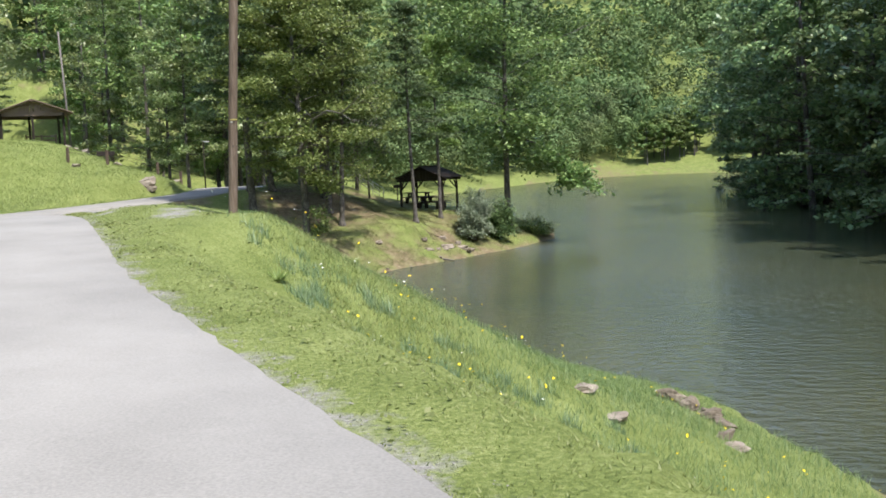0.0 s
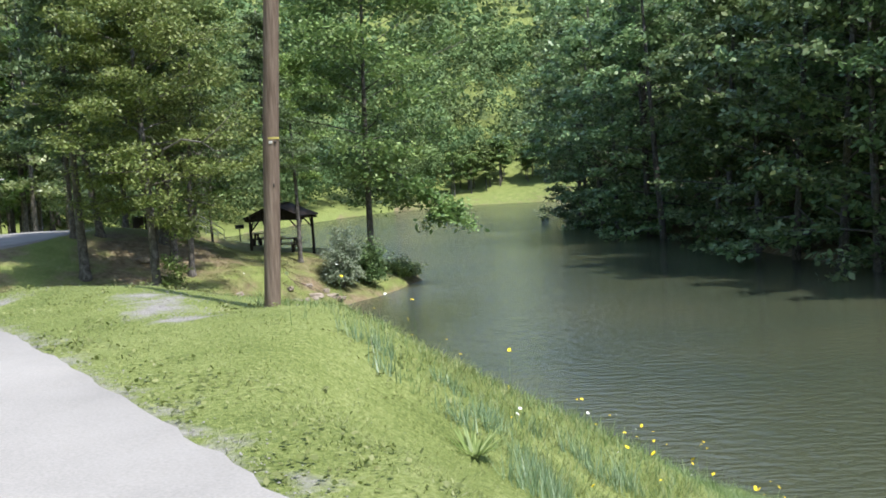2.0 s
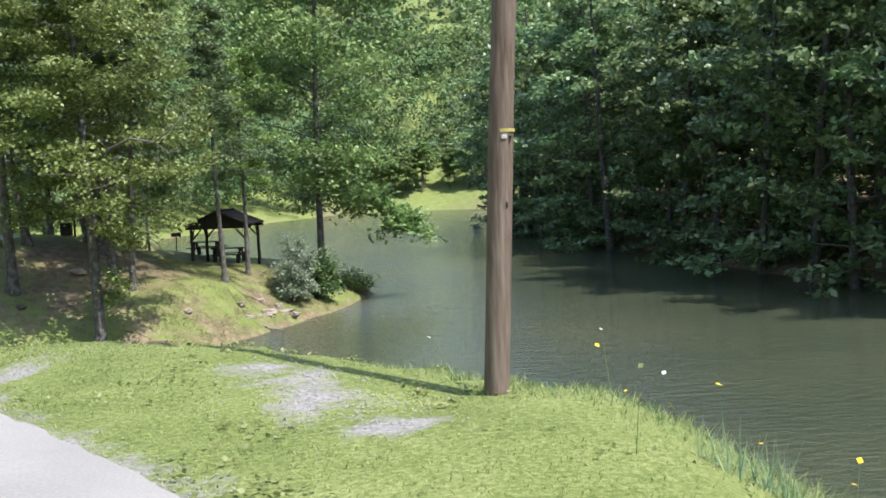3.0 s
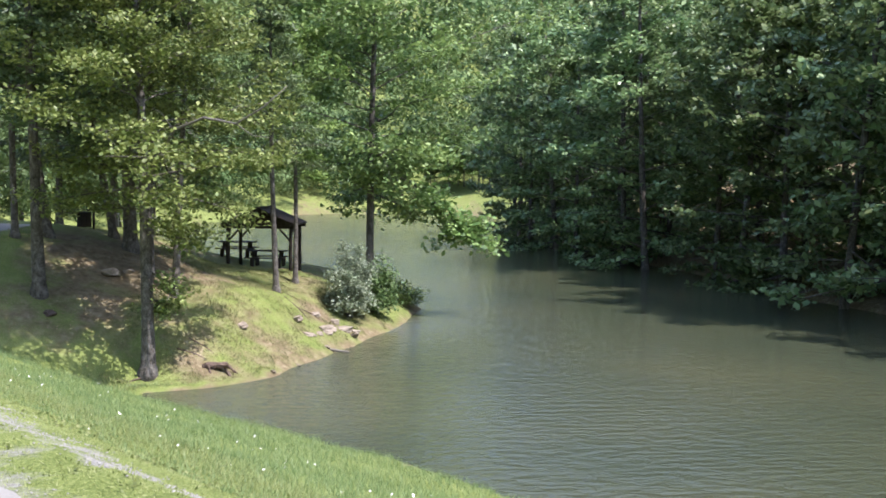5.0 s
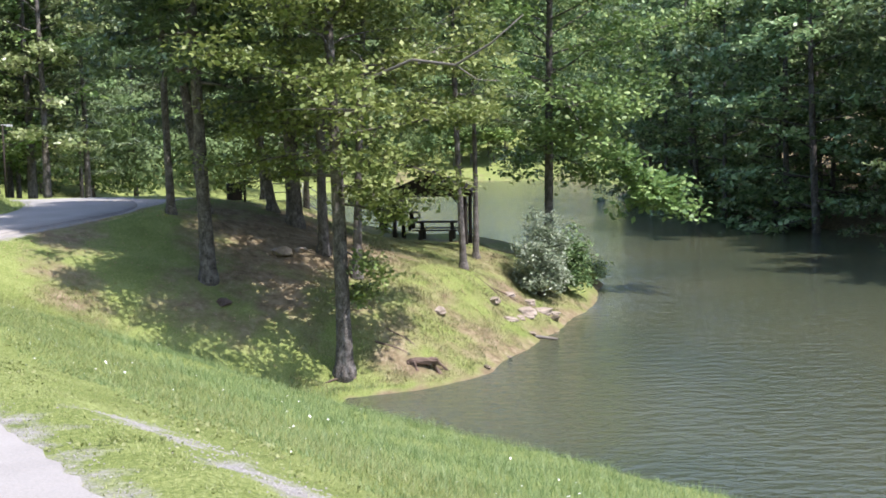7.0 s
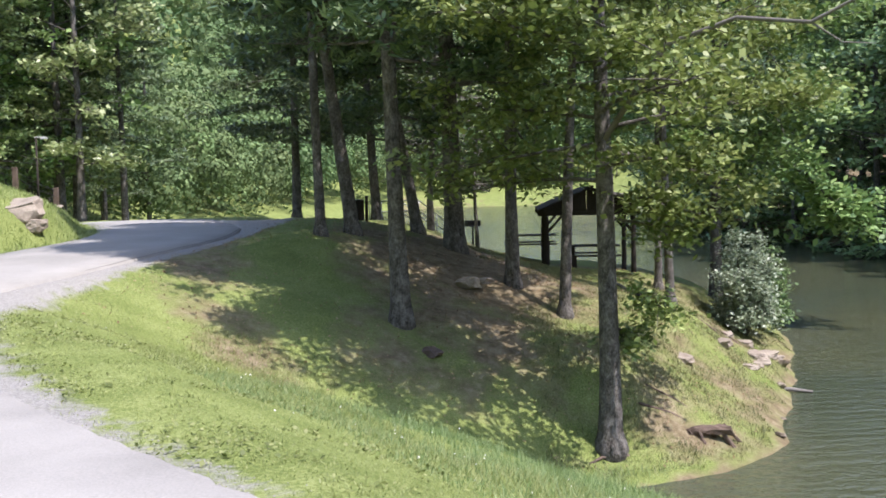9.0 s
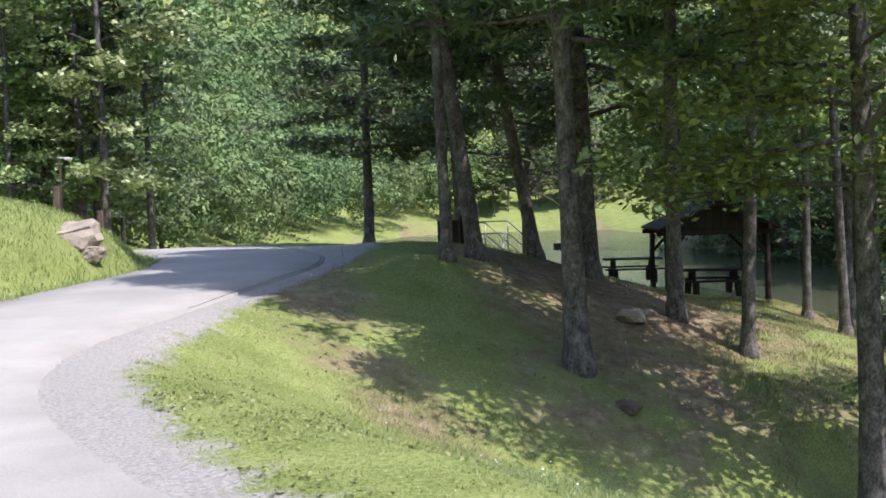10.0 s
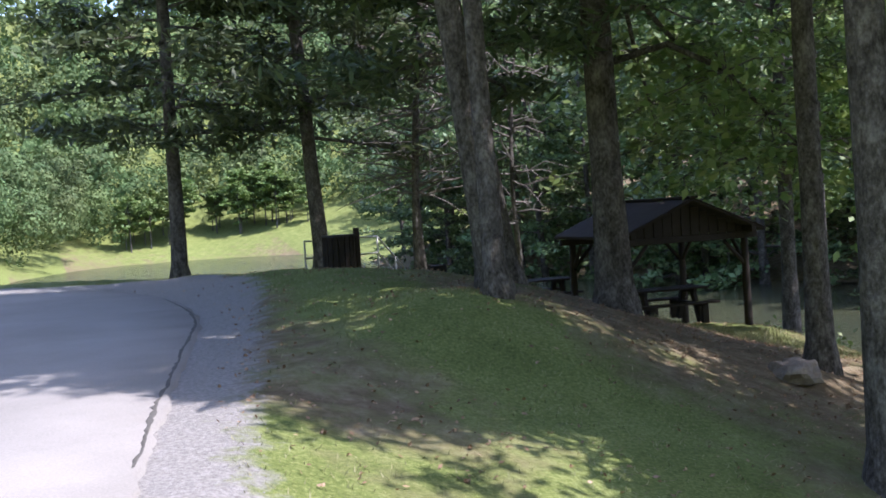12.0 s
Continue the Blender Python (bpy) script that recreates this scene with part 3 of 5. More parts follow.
# trees of the wooded point, by the road and by the water
tree("pine_tree", -17.03, 48.98, "tall pine with a straight grey trunk on the slope", "tree", M_NEEDLE, group=POINT, seed=11, height=19, radius=0.205, crown_base=5.4, crown_r=3.3, kind="pine", leaves=21000, leaf=(0.32, 0.08), lean=(-0.035, 0.0), limbs=46)
tree("oak_tree", -13.1, 46.4, "large oak with a dark trunk at the shore", "tree", M_LEAF_YELLOW, group=POINT, seed=12, height=14, radius=0.225, crown_base=4.7, crown_r=4.3, kind="broad", leaves=36000, leaf=(0.165, 0.1), lean=(-0.02, 0.01), limbs=44, clump=0.075)
tree("pine_tree", -14.0, 53.03, "pine with a dark straight trunk on bare needles", "tree", M_NEEDLE, group=POINT, seed=13, height=17, radius=0.17, crown_base=6.4, crown_r=3.0, kind="pine", leaves=14000, leaf=(0.30, 0.07), limbs=44)
tree("maple_tree", -12.9, 51.85, "slender tree leaning over the grass slope", "tree", M_LEAF, group=POINT, seed=14, height=13, radius=0.145, crown_base=6.0, crown_r=3.0, kind="broad", leaves=17000, leaf=(0.17, 0.1), lean=(0.04, 0.0), limbs=30)
tree("pine_tree", -9.32, 54.96, "thin pine above the eroded shore", "tree", M_NEEDLE, group=POINT, seed=15, height=13, radius=0.125, crown_base=5.0, crown_r=2.6, kind="pine", leaves=9000, leaf=(0.28, 0.06), lean=(-0.03, 0.0), limbs=34)
tree("pine_tree", -18.02, 54.58, "pine of a close group beside the road", "tree", M_NEEDLE, group=POINT, seed=16, height=15.5, radius=0.185, crown_base=5.0, crown_r=2.9, kind="pine", leaves=20000, leaf=(0.32, 0.08), lean=(-0.12, -0.02), limbs=54)
tree("pine_tree", -18.82, 52.94, "pine of a close group beside the road", "tree", M_NEEDLE, group=POINT, seed=17, height=14.5, radius=0.13, crown_base=5.4, crown_r=2.5, kind="pine", leaves=15000, leaf=(0.30, 0.075), lean=(-0.02, 0.0), limbs=50)
tree("pine_tree", -16.1, 57.72, "dark pine leaning over the slope", "tree", M_NEEDLE, group=POINT, seed=18, height=15, radius=0.17, crown_base=3.2, crown_r=3.4, kind="pine", leaves=24000, leaf=(0.32, 0.08), lean=(-0.17, 0.0), limbs=48)
tree("oak_tree", -15.17, 56.1, "stout dark-barked oak above the shelter", "tree", M_LEAF_DEEP, group=POINT, seed=19, height=17, radius=0.27, crown_base=5.3, crown_r=4.3, kind="broad", leaves=28000, leaf=(0.18, 0.11), lean=(-0.02, 0.0), limbs=36)
tree("pine_tree", -20.05, 65.6, "lone pine where the road bends", "tree", M_NEEDLE, group=POINT, seed=20, height=15, radius=0.17, crown_base=3.0, crown_r=3.5, kind="pine", leaves=23000, leaf=(0.32, 0.08), limbs=50)
tree("pine_tree", -17.15, 64.5, "pine beside the wooden bin", "tree", M_NEEDLE, group=POINT, seed=21, height=16, radius=0.17, crown_base=2.7, crown_r=3.7, kind="pine", leaves=25000, leaf=(0.32, 0.08), lean=(-0.05, 0), limbs=50)
tree("maple_tree", -5.08, 63.45, "broad maple leaning out over the water", "tree", M_LEAF, group=POINT, seed=23, height=18, radius=0.22, crown_base=4.6, crown_r=6.8, kind="broad", leaves=38000, leaf=(0.24, 0.155), lean=(0.01, 0.0), limbs=46)
tree("maple_tree", -8.6, 58.6, "small shade tree in front of the shelter", "tree", M_LEAF_YELLOW, group=POINT, seed=24, height=11, radius=0.12, crown_base=4.6, crown_r=2.3, kind="broad", leaves=12000, leaf=(0.17, 0.1), lean=(0.0, 0.0), limbs=26)


def bush(x, y, label, mat, seed, height, radius, leaves, leaf):
    rng = np.random.default_rng(seed)
    sv, sf, tips = [], [], []
    for k in range(16):
        th, r = rng.uniform(0, 6.28), radius * math.sqrt(rng.uniform(0.05, 1))
        end = Vector((math.cos(th) * r, math.sin(th) * r, height * rng.uniform(0.35, 1.0) * (1 - 0.35 * (r / radius) ** 2)))
        mid = end * 0.5 + Vector((0, 0, 0.15))
        tube([Vector((math.cos(th) * 0.1, math.sin(th) * 0.1, -0.1)), mid, end], [0.03, 0.02, 0.008], 5, sv, sf, False)
        tips += [end, mid.lerp(end, 0.55), mid, Vector((end.x, end.y, end.z * 0.35))]
    q = leaf_quads(rng, np.array([tuple(t) for t in tips]), radius * 0.2, leaves, leaf[0], leaf[1], 0.9, 0.1)
    q[:, :, 2] = np.maximum(q[:, :, 2], 0.02)
    ob = empty("bush", pose(x, y, ground_z(x, y)), label, "bush", "shore bushes")
    part_mesh("stemwork", mesh_from("stemwork", sv, sf, M_BARK), ob, kind="stuff")
    part_mesh("foliage", quads_mesh("foliage", q, mat), ob)
    return ob


bush(-6.3, 57.4, "pale silvery-leaved bush at the water's edge", M_BUSH, 31, 3.1, 0.9, 14000, (0.13, 0.06))
bush(-5.1, 59.6, "dark green bush at the water's edge", M_LEAF_DEEP, 32, 2.7, 0.95, 5000, (0.18, 0.10))
bush(-3.4, 65.0, "low yellow-green bush at the tip of the point", M_LEAF_YELLOW, 33, 1.1, 1.2, 2500, (0.16, 0.09))

# broad trees that overhang the east shore: five grown, the rest copied
EAST = []
rng = np.random.default_rng(41)
for k in range(5):
    g = dict(seed=50 + k, height=17 + 2.2 * k, radius=0.26, crown_base=0.3, crown_r=6.3 + 0.3 * k, kind="broad", leaves=8500, leaf=(0.44, 0.27), limbs=40, twigs=1, clump=0.06)
    EAST.append(tree("bank_tree", 26 + 2 * k, 62 + 11 * k, "broad leafy tree overhanging the far bank", "tree", M_LEAF_DEEP if k == 1 else M_LEAF_BANK, group="trees on the east bank", **g))
spots = []
for row, (inset, n) in enumerate(((-1.3, 20), (5.0, 15), (12.0, 8))):
    for k in range(n):
        y = 44 + (k + 0.5 * (row % 2)) * (112 / n) + rng.uniform(-2, 2)
        xs = np.interp(y, [28, 50, 68, 85, 100, 118, 135, 150, 165], [34, 25, 21, 20.5, 19, 17, 18, 15.5, 21])
        if 143 < y < 160 and row == 0:
            continue
        spots.append((xs + inset + rng.uniform(-1.2, 1.2), y))
for k, (x, y) in enumerate(spots):
    s = rng.uniform(0.78, 1.15)
    ob = copy_thing(EAST[k % 5], pose(x, y, ground_z(x, y) - 0.5, rng.uniform(-4, 4), rng.uniform(-6, 2), rng.uniform(0, 360)))
    ob.scale = (s, s, s * rng.uniform(0.9, 1.15))

# trees beyond the road and up the west slope: copies of three grown ones
WEST = []
for k, (kind, mat, leaf) in enumerate((("pine", M_NEEDLE, (0.42, 0.10)), ("broad", M_LEAF_PALE, (0.30, 0.18)), ("broad", M_LEAF, (0.34, 0.2)))):
    WEST.append(tree("pine_tree" if kind == "pine" else "oak_tree", -30 - 3 * k, 84 + 2 * k, "tall tree at the edge of the woods behind the road", "tree", mat, group="trees behind the road", seed=70 + k, height=17 + k, radius=0.2, crown_base=3.0 if k else 4.0, crown_r=4.0 + 0.4 * k, kind=kind, leaves=7500, leaf=leaf, limbs=34, twigs=1))
row = [(-31.5, 81), (-33, 83), (-34.5, 88), (-35.5, 80.5), (-38.5, 83), (-36.5, 91), (-43, 88), (-33.5, 95), (-48, 90), (-40, 97)]
KINDS = [1, 2, 0, 1, 1, 0, 2, 0, 1, 2]
row += [(-31 - 46 * rng.uniform(0, 1), 99 + 24 * rng.uniform(0, 1)) for k in range(14)] + [(-50 - 26 * rng.uniform(0, 1), 50 + 32 * rng.uniform(0, 1)) for k in range(6)]
for k, (x, y) in enumerate(row):
    ds_here = land([(x, y)])[2]
    if ds_here["dr"][0] < 4.5 or ds_here["wet"][0] or ds_here["ds"][0] < 1:
        x -= 9
        y += 6
    s = rng.uniform(0.75, 1.2)
    ob = copy_thing(WEST[KINDS[k] if k < 10 else k % 3], pose(x, y, ground_z(x, y) - 0.1, 0, 0, rng.uniform(0, 360)))
    ob.scale = (s, s, s)


# far woods: crowns on the hills all round the lake, as one mass
def woods(seed, count, region, n, size):
    """Leaf sprays (m, 4, 3) on the boughs of many crowns."""
    rng = np.random.default_rng(seed)
    sprays = []
    p = np.column_stack([rng.uniform(region[0], region[1], count), rng.uniform(region[2], region[3], count)])
    h, earth, info = land(p)
    clear = (p[:, 0] > -13) & (p[:, 0] < 36) & (p[:, 1] > 165) & (info["ds"] < clear_depth(p[:, 0]))
    ok = (~info["wet"]) & (info["ds"] > 1.0) & (info["dr"] > 30) & ~clear
    lobes = 15
    for (x, y), z in zip(p[ok], h[ok]):
        r, t = rng.uniform(3.2, 6.2), rng.uniform(9, 18)
        scale = np.array([r, r, t * 0.46])
        top = np.array([x, y, z + t * 0.5])
        c0 = rng.normal(0, 1, (lobes, 3)) + np.array([0, 0, 0.25])
        c0 /= np.linalg.norm(c0, axis=1)[:, None]
        mid = top + c0 * scale * rng.uniform(0.5, 0.85, (lobes, 1))
        size0 = rng.uniform(0.26, 0.48, lobes) * r
        lob = rng.integers(0, lobes, n)
        d = rng.normal(0, 1, (n, 3)) + 0.6 * c0[lob] + np.array([0, 0, 0.3])
        d /= np.linalg.norm(d, axis=1)[:, None]
        c = mid[lob] + d * (size0[lob] * rng.uniform(0.86, 1.1, n))[:, None]
        nd = d + rng.normal(0, 0.2, (n, 3))
        nd /= np.linalg.norm(nd, axis=1)[:, None]
        a = np.cross(nd, rng.normal(0, 1, (n, 3)))
        a /= np.linalg.norm(a, axis=1)[:, None]
        b = np.cross(nd, a)
        s = rng.uniform(0.55, 1.2, n)[:, None]
        sprays.append(np.stack([c - a * s * 0.9 * size, c + b * s * 0.6 * size, c + a * s * 0.9 * size, c - b * s * 0.6 * size], 1))
    return np.concatenate(sprays)


WOODS = [woods(81, 46, (-50, -26, 104, 142), 2400, 0.23), woods(87, 80, (-62, -26, 142, 185), 800, 0.32), woods(88, 160, (-110, -50, 108, 185), 130, 0.7),
         woods(85, 260, (-150, -30, 185, 300), 110, 0.9), woods(82, 210, (-45, 40, 165, 240), 1250, 0.29), woods(89, 300, (-45, 90, 235, 300), 300, 0.52), woods(86, 260, (-60, 110, 300, 380), 90, 1.0),
         woods(83, 160, (36, 110, 20, 190), 60, 1.0), woods(90, 90, (26, 70, 160, 240), 420, 0.45), woods(84, 130, (-150, -62, 0, 108), 120, 0.85)]
tagged(new("far_woods", quads_mesh("far_woods", np.concatenate(WOODS), M_WOODS)), "dense green summer woods on the hills round the lake", "woods", kind="stuff")

# slim trees on the mown slope of the far shore
SLIM = tree("slim_tree", 9.0, 231.0, "slim bare-stemmed tree on the mown far slope", "tree", M_LEAF, group="slim trees on the far slope", seed=140, height=9, radius=0.13, crown_base=4.0, crown_r=2.6, kind="broad", leaves=1500, leaf=(0.55, 0.36), limbs=18, twigs=1)
srng = np.random.default_rng(141)
for k in range(30):
    x = 0 + 32 * srng.uniform(0, 1)
    y = np.interp(x, [-1, 4, 22, 30], [219, 222, 215, 214]) + srng.uniform(0.4, 1.05) * clear_depth(x)
    ob = copy_thing(SLIM, pose(x, y, ground_z(x, y) - 0.1, 0, 0, srng.uniform(0, 360)))
    sc = srng.uniform(0.7, 1.25)
    ob.scale = (sc, sc, sc)

# low limb of the maple that hangs out over the water, and the bare dead limb of the shore oak
def spray(parent, pts, radii, seed, leaves, leaf, mat, spread, label="limb hanging low over the water", reach=1.0):
    rng = np.random.default_rng(seed)
    base = parent.matrix_world.translation
    loc = [Vector(p) - base for p in pts]
    v, f = tube(loc, radii, 6)
    tips = list(loc[len(loc) // 2:])
    for k in range(26):
        p = loc[rng.integers(2, len(loc))]
        q = p + Vector((rng.normal(0, 0.75), rng.normal(0, 0.9), rng.normal(-0.25, 0.45))) * reach
        tube([p, p.lerp(q, 0.5) + Vector((0, 0, 0.08)), q], [radii[-1] * 0.9, radii[-1] * 0.6, radii[-1] * 0.3], 4, v, f, False)
        tips += [q, p.lerp(q, 0.6)]
    part_mesh("low_limb", mesh_from("low_limb", v, f, M_BARK, True), parent, label)
    q = leaf_quads(rng, np.array([tuple(t) for t in tips]), spread, leaves, leaf[0], leaf[1], 0.7, 0.3)
    part_mesh("low_foliage", quads_mesh("low_foliage", q, mat), parent)


bpy.context.view_layer.update()
MAPLE = [o for o in bpy.data.objects if o.get("label", "").startswith("broad maple")][0]
OAK = [o for o in bpy.data.objects if o.get("label", "").startswith("large oak")][0]
spray(MAPLE, [(-5.1, 63.45, 6.6), (-4.2, 63.4, 6.9), (-3.0, 63.3, 6.4), (-1.9, 63.1, 5.4), (-0.9, 63.0, 4.5), (-0.4, 62.9, 3.9)], [0.09, 0.075, 0.06, 0.045, 0.03, 0.02], 91, 1900, (0.30, 0.18), M_LEAF, 0.3)
for k, (dx, dy, z0, dz) in enumerate(((0.9, -0.2, 3.6, -0.5), (0.5, 0.5, 2.7, -0.2), (1.1, 0.2, 4.8, -0.2))):
    spray(OAK, [(-13.1 + dx * u, 46.4 + dy * u, z0 + dz * u) for u in (0.0, 0.35, 0.7, 1.0, 1.25)], [0.035, 0.028, 0.022, 0.015, 0.008], 190 + k, 420, (0.15, 0.09), M_LEAF_YELLOW, 0.14, "leafy shoots low on the trunk", 0.4)
STOUT = [o for o in bpy.data.objects if o.get("label", "").startswith("stout dark-barked oak")][0]
for k, pts in enumerate((((-15.0, 56.1, 8.2), (-14.2, 56.3, 8.3), (-13.4, 56.6, 7.8), (-12.7, 56.8, 7.0), (-12.2, 57.0, 6.2)), ((-15.0, 56.1, 7.4), (-14.3, 55.6, 7.6), (-13.7, 55.0, 7.1), (-13.3, 54.6, 6.4), (-13.0, 54.3, 5.9)), ((-15.0, 56.1, 8.6), (-14.1, 57.0, 8.6), (-13.3, 57.9, 7.9), (-12.6, 58.5, 7.0), (-12.2, 58.9, 6.3)))):
    spray(STOUT, pts, [0.06, 0.05, 0.04, 0.028, 0.015], 290 + k, 900, (0.2, 0.12), M_LEAF, 0.22, "leafy limb hanging before the shelter", 0.8)
dl = [Vector(p) - OAK.matrix_world.translation for p in ((-13.2, 46.3, 6.3), (-12.2, 45.6, 8.0), (-11.2, 44.7, 8.35), (-10.2, 43.9, 8.15), (-9.4, 43.3, 8.6), (-8.7, 42.9, 9.2))]
dv, df = tube(dl, [0.06, 0.05, 0.042, 0.035, 0.025, 0.012], 7)
tube([dl[3], dl[3] + Vector((0.5, -0.1, -0.35)), dl[3] + Vector((1.0, -0.3, -0.4))], [0.02, 0.014, 0.006], 5, dv, df)
tube([dl[1], dl[1] + Vector((-0.3, -0.6, 0.5)), dl[1] + Vector((-0.5, -1.0, 0.6))], [0.02, 0.014, 0.006], 5, dv, df)
part_mesh("dead_limb", mesh_from("dead_limb", dv, df, M_DEAD, True), OAK, "bare pale dead limb")


def twig_tree(x, y, seed, height, radius, label, n=60, reach=1.6):
    """A small tree with a pale trunk and bare, tangled twigs."""
    rng = np.random.default_rng(seed)
    ob = empty("bare_tree", pose(x, y, ground_z(x, y)), label, "tree", "trees on the point")
    line = trunk_line(rng, height, (rng.uniform(-0.05, 0.03), 0), 0.4)
    v, f = tube([line[0] - Vector((0, 0, 0.3))] + line, [radius * 1.25] + [radius * (1 - 0.1 * i) for i in range(9)], 8)
    v = [p + Vector((noise.noise(p * 4), noise.noise(p * 4 + Vector((5, 1, 2))), 0)) * radius * 0.35 for p in v]
    part_mesh("trunk", mesh_from("trunk", v, f, M_BARK, True), ob)
    v, f = [], []
    for k in range(n):
        p = along(line, rng.uniform(0.25, 0.98))
        th = rng.uniform(0, 6.28)
        r = reach * rng.uniform(0.4, 1.1)
        d = Vector((math.cos(th), math.sin(th), rng.uniform(-0.25, 0.45)))
        a, b, c = p + d * r * 0.4, p + d * r * 0.75 + Vector((0, 0, rng.normal(0, 0.12))), p + d * r + Vector((rng.normal(0, 0.15), rng.normal(0, 0.15), rng.normal(-0.1, 0.2)))
        tube([p, a, b, c], [0.024, 0.018, 0.012, 0.006], 4, v, f, False)
        for q in (a, b):
            e = q + Vector((rng.normal(0, 0.35), rng.normal(0, 0.35), rng.normal(-0.05, 0.25)))
            tube([q, q.lerp(e, 0.5) + Vector((0, 0, 0.04)), e], [0.011, 0.008, 0.004], 3, v, f, False)
    part_mesh("twigwork", mesh_from("twigwork", v, f, M_DEAD), ob, kind="stuff")


twig_tree(-15.3, 63.4, 95, 7.0, 0.13, "pale half-dead tree with bare tangled twigs", 150, 1.9)
twig_tree(-13.9, 61.4, 96, 6.5, 0.07, "slim half-dead tree beside the shelter", 50, 1.2)

# ---- utility pole at the roadside ----
pole = empty("utility_pole", pose(-2.32, 11.32, ground_z(-2.32, 11.32)), "weathered brown wooden utility pole on the grass verge", "pole")
prng = np.random.default_rng(5)
pv, pf = tube([Vector((0.004 * math.sin(k), 0.004 * math.cos(2 * k), -0.4 + 0.45 * k)) + Vector((0.027, 0.002, 0)) * k for k in range(21)], [0.083 - 0.0008 * k + prng.normal(0, 0.0012) for k in range(21)], 16)
part_mesh("shaft", mesh_from("shaft", pv, pf, M_POLE, True), pole)
bv, bf = [], []
for z, r in ((1.65, 0.0825), (1.67, 0.0825)):
    for k in range(20):
        th = math.pi * (0.75 + 1.15 * k / 19)
        bv.append((0.126 + r * math.cos(th), 0.009 + r * math.sin(th), z))
for k in range(19):
    bf.append((k, k + 1, 21 + k, 20 + k))
part_mesh("band", mesh_from("band", bv, bf, M_BAND), pole, "yellow band stapled round the pole")
part("tag", box(0.126, -0.075, 1.62, 0.035, 0.008, 0.025), M_GALV, pole, "small metal tag")
part("bolt", box(0.17, -0.06, 1.62, 0.02, 0.03, 0.02), M_IRON, pole)
part("staple", box(0.13, -0.062, 1.2, 0.012, 0.02, 0.035), M_IRON, pole)


# ---- picnic shelter ----
def beam_between(a, b, w, h):
    """A squared timber from a to b."""
    a, b = Vector(a), Vector(b)
    d = b - a
    rot = d.to_track_quat("Z", "Y").to_matrix().to_4x4()
    c = (a + b) / 2
    return box(c.x, c.y, c.z, w, h, d.length, rot)


def log_between(a, b, r, seed=0):
    rng = np.random.default_rng(seed)
    a, b = Vector(a), Vector(b)
    pts = [a.lerp(b, k / 6) + Vector((rng.normal(0, r * 0.08), rng.normal(0, r * 0.08), 0)) for k in range(7)]
    v, f = tube(pts, [r * (1.08 - 0.03 * k) for k in range(7)], 9)
    return mesh_from("log", v, f, M_DARKWOOD, True)


SX, SY, SZ = -10.05, 62.2, 2.6
shelter = empty("picnic_shelter", pose(SX, SY, SZ, 0, 0, -8), "dark timber picnic shelter with a gabled shingle roof", "shelter")
HW, HD, EH = 1.42, 1.4, 1.7
for k, (px, py) in enumerate(((-HW, -HD), (HW, -HD), (HW, HD), (-HW, HD))):
    zb = ground_z(SX + px, SY + py) - SZ - 0.15
    part_mesh("post", log_between((px, py, zb), (px, py, EH), 0.085, k), shelter)
    for dx, dy in ((-1 if px > 0 else 1, 0), (0, -1 if py > 0 else 1)):
        part_mesh("brace", log_between((px + dx * 0.03, py + dy * 0.03, EH - 0.55), (px + dx * 0.5, py + dy * 0.5, EH - 0.03), 0.045, k + 9), shelter)
for a, b in (((-HW - 0.3, -HD, EH + 0.06), (HW + 0.3, -HD, EH + 0.06)), ((-HW - 0.3, HD, EH + 0.06), (HW + 0.3, HD, EH + 0.06)), ((-HW, -HD - 0.4, EH + 0.2), (-HW, HD + 0.4, EH + 0.2)), ((HW, -HD - 0.4, EH + 0.2), (HW, HD + 0.4, EH + 0.2))):
    part("beam", beam_between(a, b, 0.12, 0.14), M_DARKWOOD, shelter)
PITCH, OVER = radians(23), 0.28
for s in (-1, 1):
    half = (HW + OVER) / math.cos(PITCH)
    rise = (HW + OVER) * math.tan(PITCH)
    zr_ = EH + 0.28 + rise - OVER * math.tan(PITCH)
    roof = part("roof_slope", box(s * (HW + OVER) / 2, 0, zr_ - rise / 2, half, 2 * HD + 0.8, 0.05, pose(0, 0, 0, 0, math.degrees(PITCH) * s)), M_DARKWOOD, shelter)
    # courses of shingles, each a little proud of the one below
    for k in range(11):
        u = (k + 0.5) / 11
        part("shingle_course", box(s * (HW + OVER) * u, 0, zr_ - rise * u + 0.04 + 0.004, half / 11 * 1.12, 2 * HD + 0.84, 0.018, pose(0, 0, 0, 0, math.degrees(PITCH) * s + 2.0 * s), 0.004), M_SHINGLE, roof)
part("ridge_cap", box(0, 0, zr_ + 0.06, 0.22, 2 * HD + 0.86, 0.05), M_SHINGLE, shelter)
for py in (-HD - 0.02, HD + 0.02):
    for k in range(-6, 7):
        x = k * 0.22
        top = zr_ - abs(x) * math.tan(PITCH) - 0.06
        bot = EH + 0.13
        if top - bot > 0.05:
            part("gable_board", box(x, py, (top + bot) / 2, 0.205, 0.03, top - bot), M_DARKWOOD, shelter)


